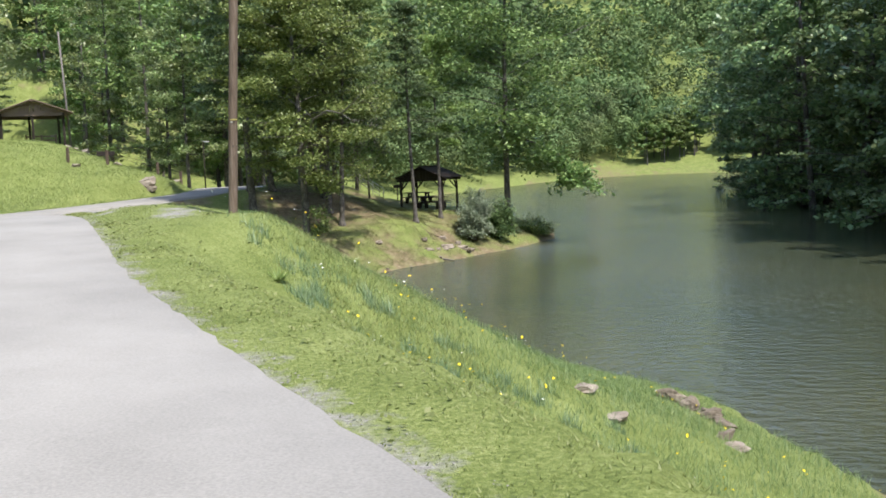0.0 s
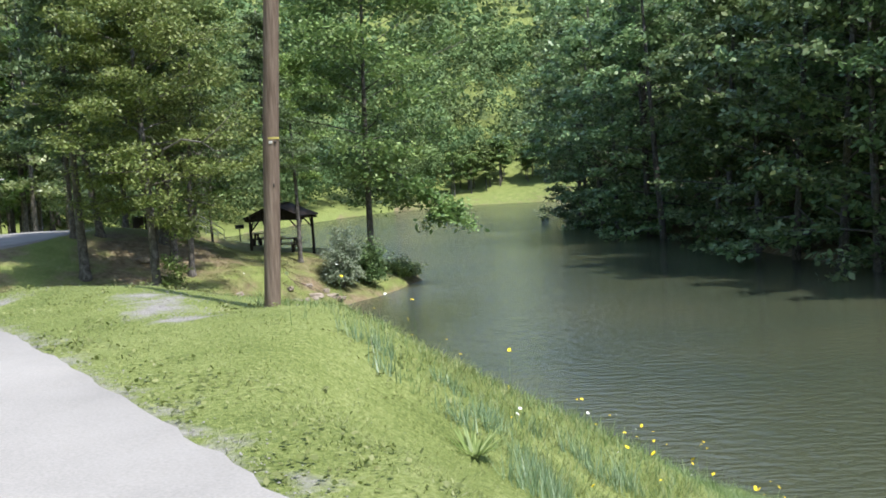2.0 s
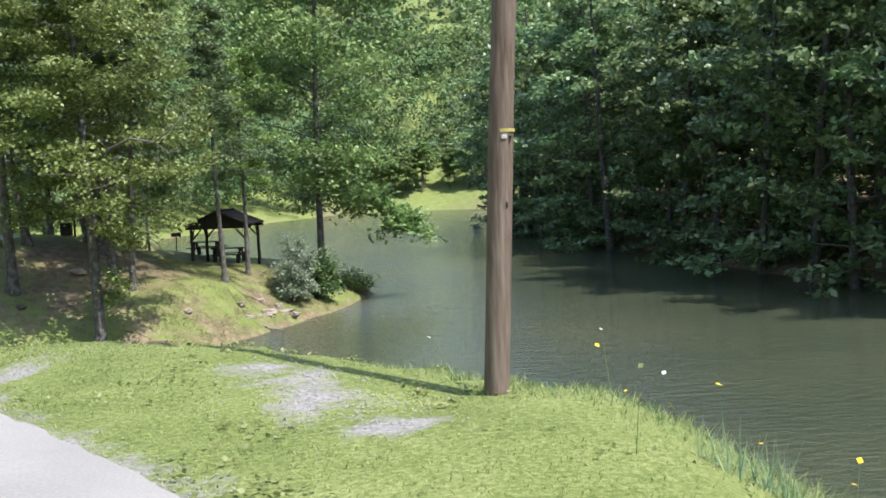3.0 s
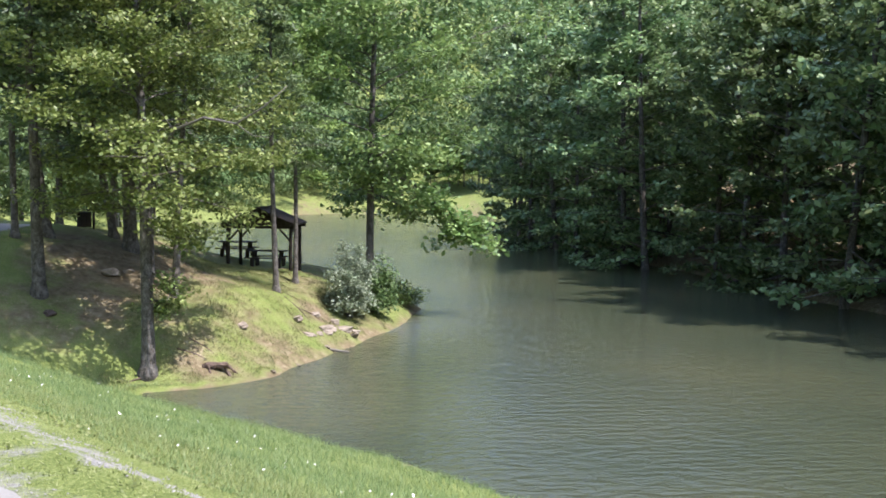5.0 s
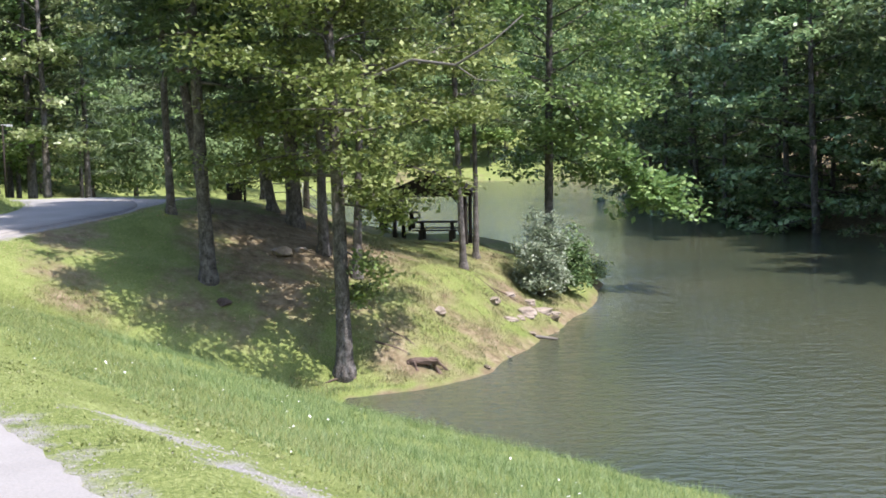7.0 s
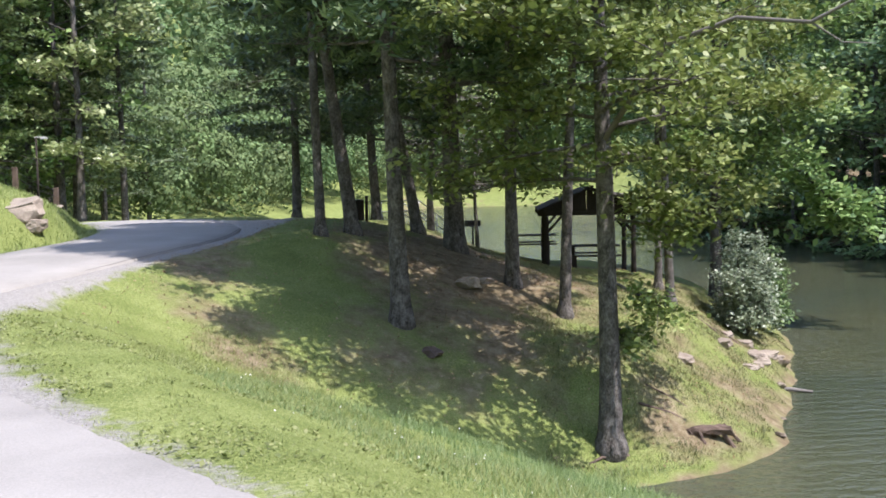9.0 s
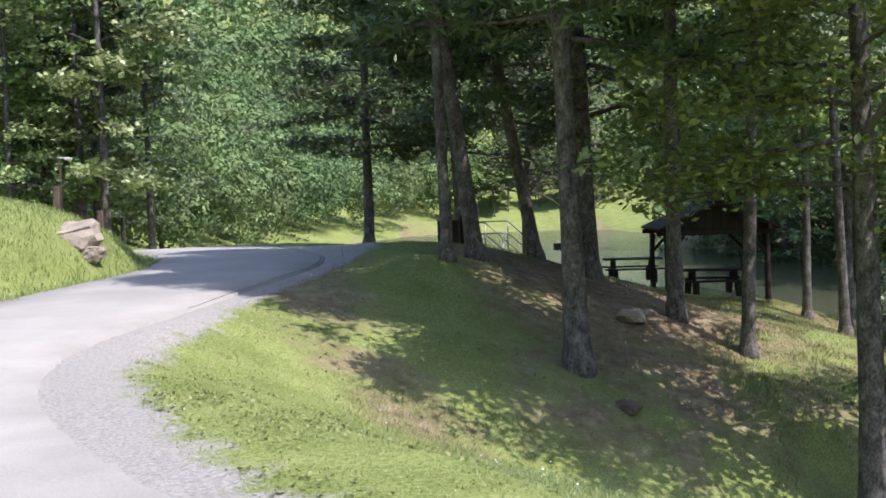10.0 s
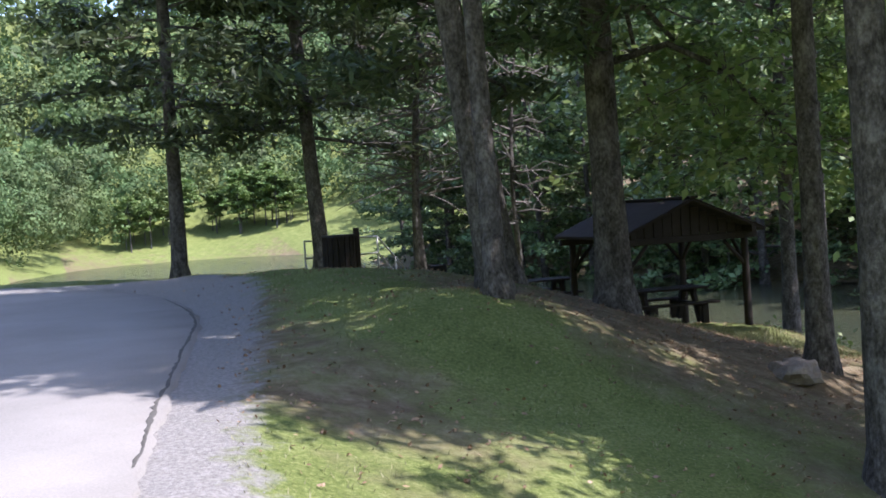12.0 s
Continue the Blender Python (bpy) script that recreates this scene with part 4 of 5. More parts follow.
def picnic_table(x, y, spin, label):
    z = max(ground_z(x + a, y + b) for a in (-0.6, 0.6) for b in (-0.5, 0.5)) - 0.02
    t = empty("picnic_table", pose(x, y, z, 0, 0, spin), label, "table", "picnic tables")
    for k in range(4):
        part("plank", box(0, (k - 1.5) * 0.19, 0.74, 1.9, 0.175, 0.045), M_DARKWOOD, t)
    for s in (-1, 1):
        seat = part("bench_seat", box(0, s * 0.72, 0.44, 1.9, 0.27, 0.05), M_DARKWOOD, t)
        lx = s * 0.62
        part("leg_frame", beam_between((lx, -0.5, 0.0), (lx, -0.22, 0.7), 0.1, 0.14), M_DARKWOOD, t)
        part("leg_frame", beam_between((lx, 0.5, 0.0), (lx, 0.22, 0.7), 0.1, 0.14), M_DARKWOOD, t)
        part("cross_bar", box(lx, 0, 0.385, 0.1, 1.6, 0.09), M_DARKWOOD, t)
        part("top_bar", box(lx, 0, 0.68, 0.1, 0.7, 0.08), M_DARKWOOD, t)
        part("seat_leg", box(lx, 0.72 * s, 0.19, 0.16, 0.1, 0.42), M_DARKWOOD, t)
        part("seat_leg", box(-lx, 0.72 * s, 0.19, 0.16, 0.1, 0.42), M_DARKWOOD, t)
    return t


picnic_table(-9.9, 62.2, -8, "dark wooden picnic table under the shelter roof")
picnic_table(-11.5, 65.3, -8, "dark wooden picnic table beside the shelter")

# park grill on a post
gz = ground_z(-13.43, 67.0)
grill = empty("park_grill", pose(-13.43, 67.0, gz, 0, 0, 15), "black iron charcoal grill on a post", "grill")
gv, gf = tube([Vector((0, 0, -0.2)), Vector((0, 0, 0.85))], [0.035, 0.035], 10)
part_mesh("post", mesh_from("post", gv, gf, M_IRON, True), grill)
fb = bmesh.new()
for c in ((0, 0, 0.86, 0.5, 0.38, 0.02), (-0.25, 0, 0.97, 0.02, 0.38, 0.22), (0.25, 0, 0.97, 0.02, 0.38, 0.22), (0, 0.19, 0.97, 0.5, 0.02, 0.22)):
    box_bm(fb, *c, bevel=0.003)
part("firebox", fb, M_IRON, grill)
for k in range(9):
    part("grate_bar", box(-0.2 + 0.05 * k, -0.02, 1.05, 0.012, 0.4, 0.012), M_IRON, grill)
part("handle", box(0.0, -0.25, 1.05, 0.2, 0.02, 0.02), M_IRON, grill)

# trash bin of dark staves, and the pipe handrail of the steps to the water
tz = ground_z(-17.95, 61.0)
binn = empty("trash_bin", pose(-17.95, 61.0, tz), "dark slatted trash bin beside the road", "bin")
iv, jf = tube([Vector((0, 0, 0.02)), Vector((0, 0, 0.45)), Vector((0, 0, 0.64))], [0.27, 0.27, 0.25], 20)
part_mesh("drum", mesh_from("drum", iv, jf, M_IRON, True), binn)
for k in range(18):
    a = 2 * math.pi * k / 18
    part("stave", box(0.295 * math.cos(a), 0.295 * math.sin(a), 0.33, 0.025, 0.088, 0.64, pose(0, 0, 0, 0, 0, math.degrees(a))), M_DARKWOOD, binn)
rv2, rf2 = tube([Vector((0, 0, 0.64)), Vector((0, 0, 0.68))], [0.325, 0.31], 20)
part_mesh("rim", mesh_from("rim", rv2, rf2, M_IRON), binn)
part("stay_post", box(0.39, 0.1, 0.36, 0.1, 0.1, 0.86), M_DARKWOOD, binn)


def handrail(line, label):
    """Galvanised pipe rail: line gives x, y and the height of the top pipe above the ground's own level."""
    x, y, _ = line[0]
    z = ground_z(x, y)
    h = empty("handrail", pose(x, y, z), label, "handrail", "step rails")
    top = [Vector((a - x, b - y, c - z)) for a, b, c in line]
    for p in top:
        gzz = ground_z(x + p.x, y + p.y) - z - 0.15
        v, f = tube([Vector((p.x, p.y, gzz)), p], [0.022, 0.022], 8)
        part_mesh("post", mesh_from("post", v, f, M_GALV, True), h)
    for drop in (0.0, -0.38):
        v, f = tube([p + Vector((0, 0, drop)) for p in top], [0.022] * len(top), 8)
        part_mesh("pipe", mesh_from("pipe", v, f, M_GALV, True), h)


handrail([(-17.0, 64.1, 4.82), (-15.6, 65.2, 4.8), (-14.9, 65.9, 4.25), (-14.3, 66.5, 3.75)], "grey pipe handrail going down to the water")
handrail([(-17.4, 65.0, 4.8), (-16.2, 66.2, 4.75), (-15.5, 66.9, 4.2), (-14.9, 67.5, 3.7)], "grey pipe handrail going down to the water")


# ---- rocks, stump, driftwood ----
def rock(x, y, sx, sy, sz, seed, label="pale sandstone rock half sunk in the bank", mat=None, sink=0.35, name="rock", group="bank rocks", spin=None, flat=False):
    rng = np.random.default_rng(seed)
    bm = bmesh.new()
    bmesh.ops.create_icosphere(bm, subdivisions=3, radius=0.5)
    cuts = [(Vector(rng.normal(0, 1, 3)).normalized(), rng.uniform(0.2, 0.4)) for _ in range(14)]
    if flat:
        cuts = [(Vector((0.1, -0.15, 1)).normalized(), 0.22)] + [(Vector((math.cos(a), math.sin(a), rng.uniform(-0.1, 0.35))).normalized(), rng.uniform(0.28, 0.42)) for a in (0.3, 1.5, 2.4, 3.7, 4.6, 5.5)]
    for v in bm.verts:
        for nrm_, dist in cuts:
            over = v.co.dot(nrm_) - dist
            if over > 0:
                v.co -= nrm_ * over * 0.98
        k = noise.noise(v.co * 3.1 + Vector((seed, 0, 0))) * 0.1 + noise.noise(v.co * 8 + Vector((0, seed, 0))) * 0.06 + 0.008 * math.sin(v.co.z * 34 + seed)
        v.co += v.co.normalized() * k
        v.co = Vector((v.co.x * sx * 1.25, v.co.y * sy * 1.25, v.co.z * sz * 1.25))
    z = ground_z(x, y) + sz * (0.5 - sink)
    ob = part(name, bm, mat or M_ROCK)
    ob.matrix_world = pose(x, y, z, rng.uniform(-8, 8), rng.uniform(-8, 8), rng.uniform(0, 360) if spin is None else spin)
    return tagged(ob, label, "rock", group)


rock(-27.3, 56.3, 1.5, 1.3, 0.9, 1, "large flat sandstone outcrop on the grassy bank", spin=-20, sink=0.72, flat=True)
rock(-26.75, 56.0, 0.8, 0.7, 0.5, 2, "broken sandstone block below the outcrop", spin=25, sink=0.65, flat=True)
rock(-15.24, 52.3, 0.9, 0.6, 0.42, 3, "grey boulder on the needle-covered slope", sink=0.45)
rock(-14.75, 52.7, 0.4, 0.35, 0.25, 4, "small stone beside the boulder")
for k, (x, y, a) in enumerate(((-7.25, 54.0, 0.75), (-8.5, 53.2, 0.6), (-7.4, 53.6, 0.55), (-8.0, 52.4, 0.45), (-6.7, 54.9, 0.7), (-7.0, 55.6, 0.6), (-7.8, 54.8, 0.5), (-7.6, 53.0, 0.4), (-10.4, 50.4, 0.5), (-6.2, 55.4, 0.45))):
    rock(x, y, a * 1.3, a * 0.8, a * 0.45, 10 + k, "flat pale slab in the eroded shore", sink=0.5, flat=True)
for k, (x, y, a) in enumerate(((-6.2, 54.7, 0.5), (-7.3, 52.2, 0.35), (-10.3, 45.8, 0.35), (-9.8, 46.2, 0.3), (-9.2, 47.6, 0.25), (-8.4, 49.4, 0.25), (-2.9, 68.0, 0.7), (-2.8, 67.2, 0.5))):
    rock(x, y, a, a * 0.7, a * 0.5, 30 + k, "small stone at the water's edge", M_SHALE, sink=0.4)
for k, (x, y, a) in enumerate(((5.25, 16.4, 0.62), (5.6, 15.7, 0.55), (5.95, 15.0, 0.6), (6.2, 14.5, 0.42), (5.8, 15.4, 0.35), (6.05, 12.4, 0.4), (6.2, 11.7, 0.42), (3.75, 11.0, 0.5), (4.3, 10.4, 0.5))):
    rock(x, y, a * 1.3, a * 0.75, a * (0.55 if y > 12 else 0.4), 50 + k, "rough brown rock in the grass of the bank", M_SHALE if y > 12 else M_ROCK, sink=0.2 if y > 12 else 0.55)
for k, (x, y, a) in enumerate(((-35.0, 60.6, 0.8), (-34.2, 60.2, 0.6), (-33.4, 59.9, 0.7), (-36.4, 60.4, 0.4), (-31.2, 55.2, 0.5), (-30.2, 58.5, 0.5), (-27.6, 61.6, 0.5))):
    rock(x, y, a * 1.3, a * 0.9, a * 0.5, 70 + k, "pale stone lying on the mound", sink=0.3)
rock(-16.5, 47.9, 0.5, 0.4, 0.25, 90, "dark mossy stone below the pine", M_STUMP)

# undercut roots like a low bench on the bare sand
stump = empty("tree_stump", pose(-11.05, 46.75, ground_z(-11.05, 46.75) - 0.09, 0, 0, 5), "weathered root stump on bare sand", "stump")
sv, sf = tube([Vector((-0.7, 0.16, 0.06)), Vector((-0.5, 0.12, 0.16)), Vector((-0.3, 0.08, 0.22)), Vector((-0.1, 0.02, 0.25)), Vector((0.08, 0.02, 0.23)), Vector((0.25, 0, 0.25)), Vector((0.4, -0.06, 0.24)), Vector((0.52, -0.1, 0.16))], [0.03, 0.06, 0.085, 0.1, 0.085, 0.1, 0.09, 0.03], 12)
sv = [v + Vector((noise.noise(v * 9), noise.noise(v * 9 + Vector((3, 1, 5))), noise.noise(v * 9 + Vector((9, 2, 4))))) * 0.1 for v in sv]
part_mesh("root_log", mesh_from("root_log", sv, sf, M_STUMP), stump)
for k, (x, dx, dy) in enumerate(((-0.34, -0.1, 0.1), (-0.2, 0.05, -0.16), (0.12, 0.1, 0.1), (0.3, 0.12, -0.12), (0.42, 0.22, 0.02))):
    sv, sf = tube([Vector((x, 0, 0.22)), Vector((x + dx * 0.5, dy * 0.5, 0.12)), Vector((x + dx, dy, 0.02)), Vector((x + dx * 1.6, dy * 1.6, -0.12))], [0.06, 0.04, 0.045, 0.03], 8)
    sv = [v + Vector((noise.noise(v * 11), noise.noise(v * 11 + Vector((3, 1, 5))), 0)) * 0.05 for v in sv]
    part_mesh("root", mesh_from("root", sv, sf, M_STUMP), stump)
for k, (x, y, dx, dy) in enumerate(((-12.3, 47.3, 1.3, -0.3), (-12.0, 47.9, 1.2, -0.6), (-9.0, 54.6, 1.2, -0.9), (-8.4, 54.4, 1.1, 0.2), (-12.8, 46.2, -1.1, -0.4))):
    z0, z1 = ground_z(x, y), ground_z(x + dx, y + dy)
    v, f = tube([Vector((x, y, z0 - 0.03)), Vector((x + dx * 0.5, y + dy * 0.5 + 0.12, (z0 + z1) / 2 + 0.035)), Vector((x + dx, y + dy, z1 - 0.04))], [0.04, 0.032, 0.015], 7)
    tagged(new("exposed_root", mesh_from("exposed_root", v, f, M_STUMP, True)), "bare exposed tree root on eroded soil", "root", "roots")
v, f = tube([Vector((18.6, 109.4, 0.02)), Vector((18.0, 109.0, 0.35)), Vector((17.1, 108.9, 0.30)), Vector((16.5, 108.8, 0.02))], [0.09, 0.08, 0.06, 0.03], 7)
tagged(new("driftwood", mesh_from("driftwood", v, f, M_DEAD, True)), "bleached driftwood branch in the shallows", "driftwood")
v, f = tube([Vector((-7.6, 52.3, 0.08)), Vector((-7.1, 52.2, 0.1)), Vector((-6.5, 52.1, 0.03))], [0.05, 0.06, 0.03], 7)
tagged(new("driftwood", mesh_from("driftwood", v, f, M_DEAD, True)), "short pale log at the shore", "driftwood")

# ---- things on the mound ----
PX, PY = -38.4, 61.8
pz = ground_z(PX, PY)
pav = empty("pavilion", pose(PX, PY, pz, 0, 0, 35), "open pavilion with a low brown gabled roof", "pavilion")
for px in (-2.0, 0.0, 2.0):
    for py in (-2.6, 2.6):
        part("post", box(px, py, 1.0, 0.16, 0.16, 3.1), M_DARKWOOD, pav)
for s in (-1, 1):
    part("roof_slope", box(s * 1.32, 0, 3.0, 2.85, 6.4, 0.07, pose(0, 0, 0, 0, 20 * s)), M_TINROOF, pav)
    part("eave_beam", box(s * 2.0, 0, 2.44, 0.14, 6.0, 0.2), M_DARKWOOD, pav)
    part("gable", beam_between((-2.3, s * 2.7, 2.5), (2.3, s * 2.7, 2.5), 0.06, 0.28), M_TINROOF, pav)
    for k in range(-9, 10):
        x = k * 0.23
        h = 0.78 * (1 - abs(x) / 2.4)
        if h > 0.1:
            part("gable_board", box(x, s * 2.72, 2.55 + h / 2, 0.215, 0.03, h), M_TINROOF, pav)
part("ridge", box(0, 0, 3.36, 0.25, 6.5, 0.06), M_TINROOF, pav)
fence = empty("rail_fence", pose(-37.2, 61.0, ground_z(-37.2, 61.0), 0, 0, 20), "low weathered rail fence on the mound", "fence")
for k in range(3):
    part("post", box(-0.9 + 0.95 * k, 0, 0.4, 0.1, 0.1, 1.1, pose(0, 0, 0, 0, (-8, 0, 0)[k], 0)), M_POLE, fence)
for k in range(3):
    part("rail", box(0.05, -0.06, 0.25 + 0.28 * k, 2.1, 0.05, 0.1), M_POLE, fence)
for px, py, h, r, lean, label in ((-35.5, 62.0, 8.6, 0.085, -0.05, "thin pale leaning pole on the mound"),):
    lp = empty("leaning_pole", pose(px, py, ground_z(px, py)), label, "pole")
    v, f = tube([Vector((0, 0, -0.3)), Vector((lean * h, 0, h))], [r, r * 0.7], 10)
    part_mesh("shaft", mesh_from("shaft", v, f, M_DEAD, True), lp)
lamp = empty("lamp_post", pose(-32.5, 77.2, ground_z(-32.5, 77.2)), "slim dark lamp post beside the road bend", "lamp post")
v, f = tube([Vector((0, 0, -0.2)), Vector((0, 0, 3.9))], [0.06, 0.045], 10)
part_mesh("shaft", mesh_from("shaft", v, f, M_DARKWOOD, True), lamp)
part("arm", box(0.15, 0, 3.9, 0.5, 0.05, 0.05), M_GALV, lamp)
part("lamp_head", box(0.36, 0, 3.86, 0.3, 0.16, 0.1), M_GALV, lamp, "pale metal lamp head")
bench = empty("bench", pose(-32.6, 61.4, ground_z(-32.6, 61.4), 0, 0, 30), "small dark bench on the mound", "bench")
part("seat", box(0, 0, 0.42, 1.2, 0.35, 0.05), M_DARKWOOD, bench)
part("backrest", box(0, 0.18, 0.72, 1.2, 0.05, 0.3), M_DARKWOOD, bench)
for x in (-0.5, 0.5):
    part("leg", box(x, 0, 0.2, 0.07, 0.3, 0.46), M_DARKWOOD, bench)

# cable guard along the top of the bank
cf = empty("cable_fence", pose(0, 0, 0), "rusty brown posts with two slack cables", "fence")
cp = [Vector((x, y, ground_z(x, y))) for x, y in ((-32.0, 55.6), (-30.4, 57.6), (-28.6, 61.0), (-27.9, 63.0))]
for p in cp:
    part("post", box(p.x, p.y, p.z + 0.4, 0.16, 0.16, 1.1), M_STUMP, cf)
for a, b in zip(cp, cp[1:]):
    for h in (0.85, 0.65):
        m_ = a.lerp(b, 0.5) + Vector((0, 0, h - 0.08))
        v, f = tube([a + Vector((0, 0, h)), m_, b + Vector((0, 0, h))], [0.012] * 3, 5)
        part_mesh("cable", mesh_from("cable", v, f, M_IRON), cf)


# ---- roadside: gravel, tar crack ----
def road_strip(name, t0, t1, inner, outer, lift, mat, label, category, seed, rag=0.035):
    """A strip beside the road's right edge; inner and outer give the offsets along it."""
    rng = np.random.default_rng(seed)
    fine = smooth_line(ROAD, 40)
    tg = np.gradient(fine[:, :2], axis=0)
    tg /= np.linalg.norm(tg, axis=1)[:, None]
    nr = np.column_stack([tg[:, 1], -tg[:, 0]])
    keep = (fine[:, 1] > t0) & (fine[:, 1] < t1) & (np.arange(len(fine)) < len(fine) * 0.85)
    P_, N_ = fine[keep], nr[keep]
    v, f = [], []
    cols = 6
    for i in range(len(P_)):
        y = P_[i, 1]
        a, b = inner(y) + rng.normal(0, 0.01), outer(y) + rag * (0.5 * math.sin(y * 2.3) + 0.4 * math.sin(y * 6.1 + 1) + rng.normal(0, 0.7))
        b = max(b, a + 0.02)
        pts = np.array([P_[i, :2] + N_[i] * (a + (b - a) * k / (cols - 1)) for k in range(cols)])
        for k in range(cols):
            o = (a + (b - a) * k / (cols - 1)) / HALF
            v.append((pts[k, 0], pts[k, 1], P_[i, 2] + 0.03 * (1 - o * o) + 0.012 + lift * (1 if 0 < k < cols - 1 else 0.4)))
    for i in range(len(P_) - 1):
        for k in range(cols - 1):
            f.append((i * cols + k, i * cols + k + 1, (i + 1) * cols + k + 1, (i + 1) * cols + k))
    return tagged(new(name, mesh_from(name, v, f, mat, True)), label, category, kind="structure")


def seam(y):
    return HALF - float(np.interp(y, [49, 50.5], [0.09, 0.125])) + 0.008 * math.sin(y * 1.7) + 0.004 * math.sin(y * 4.3)


road_strip("tar_seam", 49.0, 59.0, lambda y: seam(y), lambda y: seam(y) + float(np.interp(y, [49, 50.5, 57, 59], [0.004, 0.035, 0.035, 0.006])) + 0.005 * math.sin(y * 5), 0.005, simple("tar", [(0.3, (0.05, 0.048, 0.043)), (0.7, (0.12, 0.115, 0.1))], 3.0, 0.8, 0.2), "dark tar seam along the edge of the asphalt", "seam", 8, rag=0.006)


def scatter_stones(seed, n, centre, size, stone, label):
    rng = np.random.default_rng(seed)
    c = np.array(centre)[rng.integers(0, len(centre), n)] + rng.normal(0, 1, (n, 2)) * np.array(size)
    z = quick_land(c)[0]
    v, f = [], []
    for (x, y), zz in zip(c, z):
        r = rng.uniform(*stone)
        b = len(v)
        for dx, dy, dz in ((1, 0, 0), (0, 1, 0), (-1, 0, 0), (0, -1, 0), (0, 0, 0.7), (0, 0, -0.3)):
            v.append((x + dx * r * rng.uniform(0.7, 1.3), y + dy * r * rng.uniform(0.7, 1.3), zz + 0.01 + dz * r))
        f += [(b + i, b + (i + 1) % 4, b + 4) for i in range(4)]
    tagged(new("gravel", mesh_from("gravel", v, f, M_STONE)), label, "gravel", kind="stuff")


patch_c = PATCHES
scatter_stones(61, 2200, patch_c, (0.26, 0.22), (0.005, 0.013), "patches of pale gravel washed into the verge")
edge_c = [tuple(rs[i, :2] + nrm[i] * (HALF + 0.06 + u * float(apron(rs[i, 1])))) for i in range(0, int(len(rs) * 0.75)) for u in (0.1, 0.5, 0.9)]
scatter_stones(62, 4200, edge_c, (0.09, 0.09), (0.004, 0.010), "loose gravel along the asphalt edge")


# ---- grass and flowers ----
def tris_mesh(name, v, mat):
    n = len(v)
    me = bpy.data.meshes.new(name)
    me.vertices.add(n * 3)
    me.vertices.foreach_set("co", np.ascontiguousarray(v, dtype=np.float32).ravel())
    me.loops.add(n * 3)
    me.loops.foreach_set("vertex_index", np.arange(n * 3, dtype=np.int32))
    me.polygons.add(n)
    me.polygons.foreach_set("loop_start", np.arange(0, n * 3, 3, dtype=np.int32))
    me.polygons.foreach_set("loop_total", np.full(n, 3, dtype=np.int32))
    me.materials.append(mat)
    me.update(calc_edges=True)
    return me


def blades(rng, p, z, height, width, lean):
    n = len(p)
    th = rng.uniform(0, 2 * np.pi, n)
    d = np.column_stack([np.cos(th), np.sin(th)])
    h = height * rng.uniform(0.55, 1.3, n) * (1 + wobble(p[:, 0], p[:, 1], 2.3, 0.1) + wobble(p[:, 0] + 3, p[:, 1], 6.1, 0.15))
    b = np.column_stack([p, z - 0.01])
    s = np.column_stack([-d[:, 1], d[:, 0], np.zeros(n)]) * (width * rng.uniform(0.7, 1.3, n) / 2)[:, None]
    tip = b + np.column_stack([d * (h * lean * rng.uniform(0.2, 1.4, n))[:, None], h])
    return np.stack([b - s, b + s, tip], 1)


def lawn(name, seed, count, region, test, height, width, lean, mat, label):
    rng = np.random.default_rng(seed)
    p = np.column_stack([rng.uniform(region[0], region[1], count), rng.uniform(region[2], region[3], count)])
    h, earth, info = quick_land(p)
    ok = test(p, info, earth, rng) & ~info["wet"] & (info["off"] > np.where(info["side"] > 0, apron(p[:, 1]), 0.1) - 0.1 + rng.uniform(0, 0.3, count) ** 2)
    # thin out over the gravel patches
    dist = np.full(count, 9.0)
    for cx, cy in patch_c:
        dist = np.minimum(dist, np.hypot(p[:, 0] - cx, p[:, 1] - cy))
    ok &= rng.uniform(0, 1, count) < smooth(0.2, 0.7, dist) + 0.12 + wobble(p[:, 0], p[:, 1], 5.0, 0.12)
    p, h = p[ok], h[ok]
    hh = height(p, {k: v[ok] for k, v in info.items()})
    tagged(new(name, tris_mesh(name, blades(rng, p, h, hh, width, lean), mat)), label, "needles" if mat is M_NEEDLE_DRY else "grass", kind="stuff")


def bank(p, i):
    """0 on the mown verge, 1 on the rough slope."""
    return smooth(2.2, 3.6, i["off"])


lawn("mown_grass", 101, 1100000, (-27, 9, -4, 48), lambda p, i, e, r: (i["side"] > 0) & (i["off"] < 5.5) & (p[:, 1] < 47), lambda p, i: 0.026 + 0.06 * bank(p, i), 0.011, 1.5, M_GRASS, "short mown grass on the road verge")
lawn("rough_grass", 102, 620000, (-20, 12, 0, 46), lambda p, i, e, r: (i["side"] > 0) & (i["off"] > 2.4) & (p[:, 1] < 45.5) & (r.uniform(0, 1, len(p)) < 0.75), lambda p, i: 0.07 + 0.13 * smooth(2.4, 6, i["off"]) * (0.6 + 0.4 * np.sin(p[:, 0] * 2.1) * np.cos(p[:, 1] * 1.7)), 0.010, 0.9, M_GRASS_TALL, "rough taller grass on the lake side of the dam")
lawn("shade_grass", 103, 110000, (-24, -2, 44, 76), lambda p, i, e, r: (i["side"] > 0) & (r.uniform(0, 1, len(p)) > e * 1.6), lambda p, i: 0.045 + 0.0 * p[:, 0], 0.012, 1.2, M_GRASS_DRY, "thin short grass under the trees of the point")
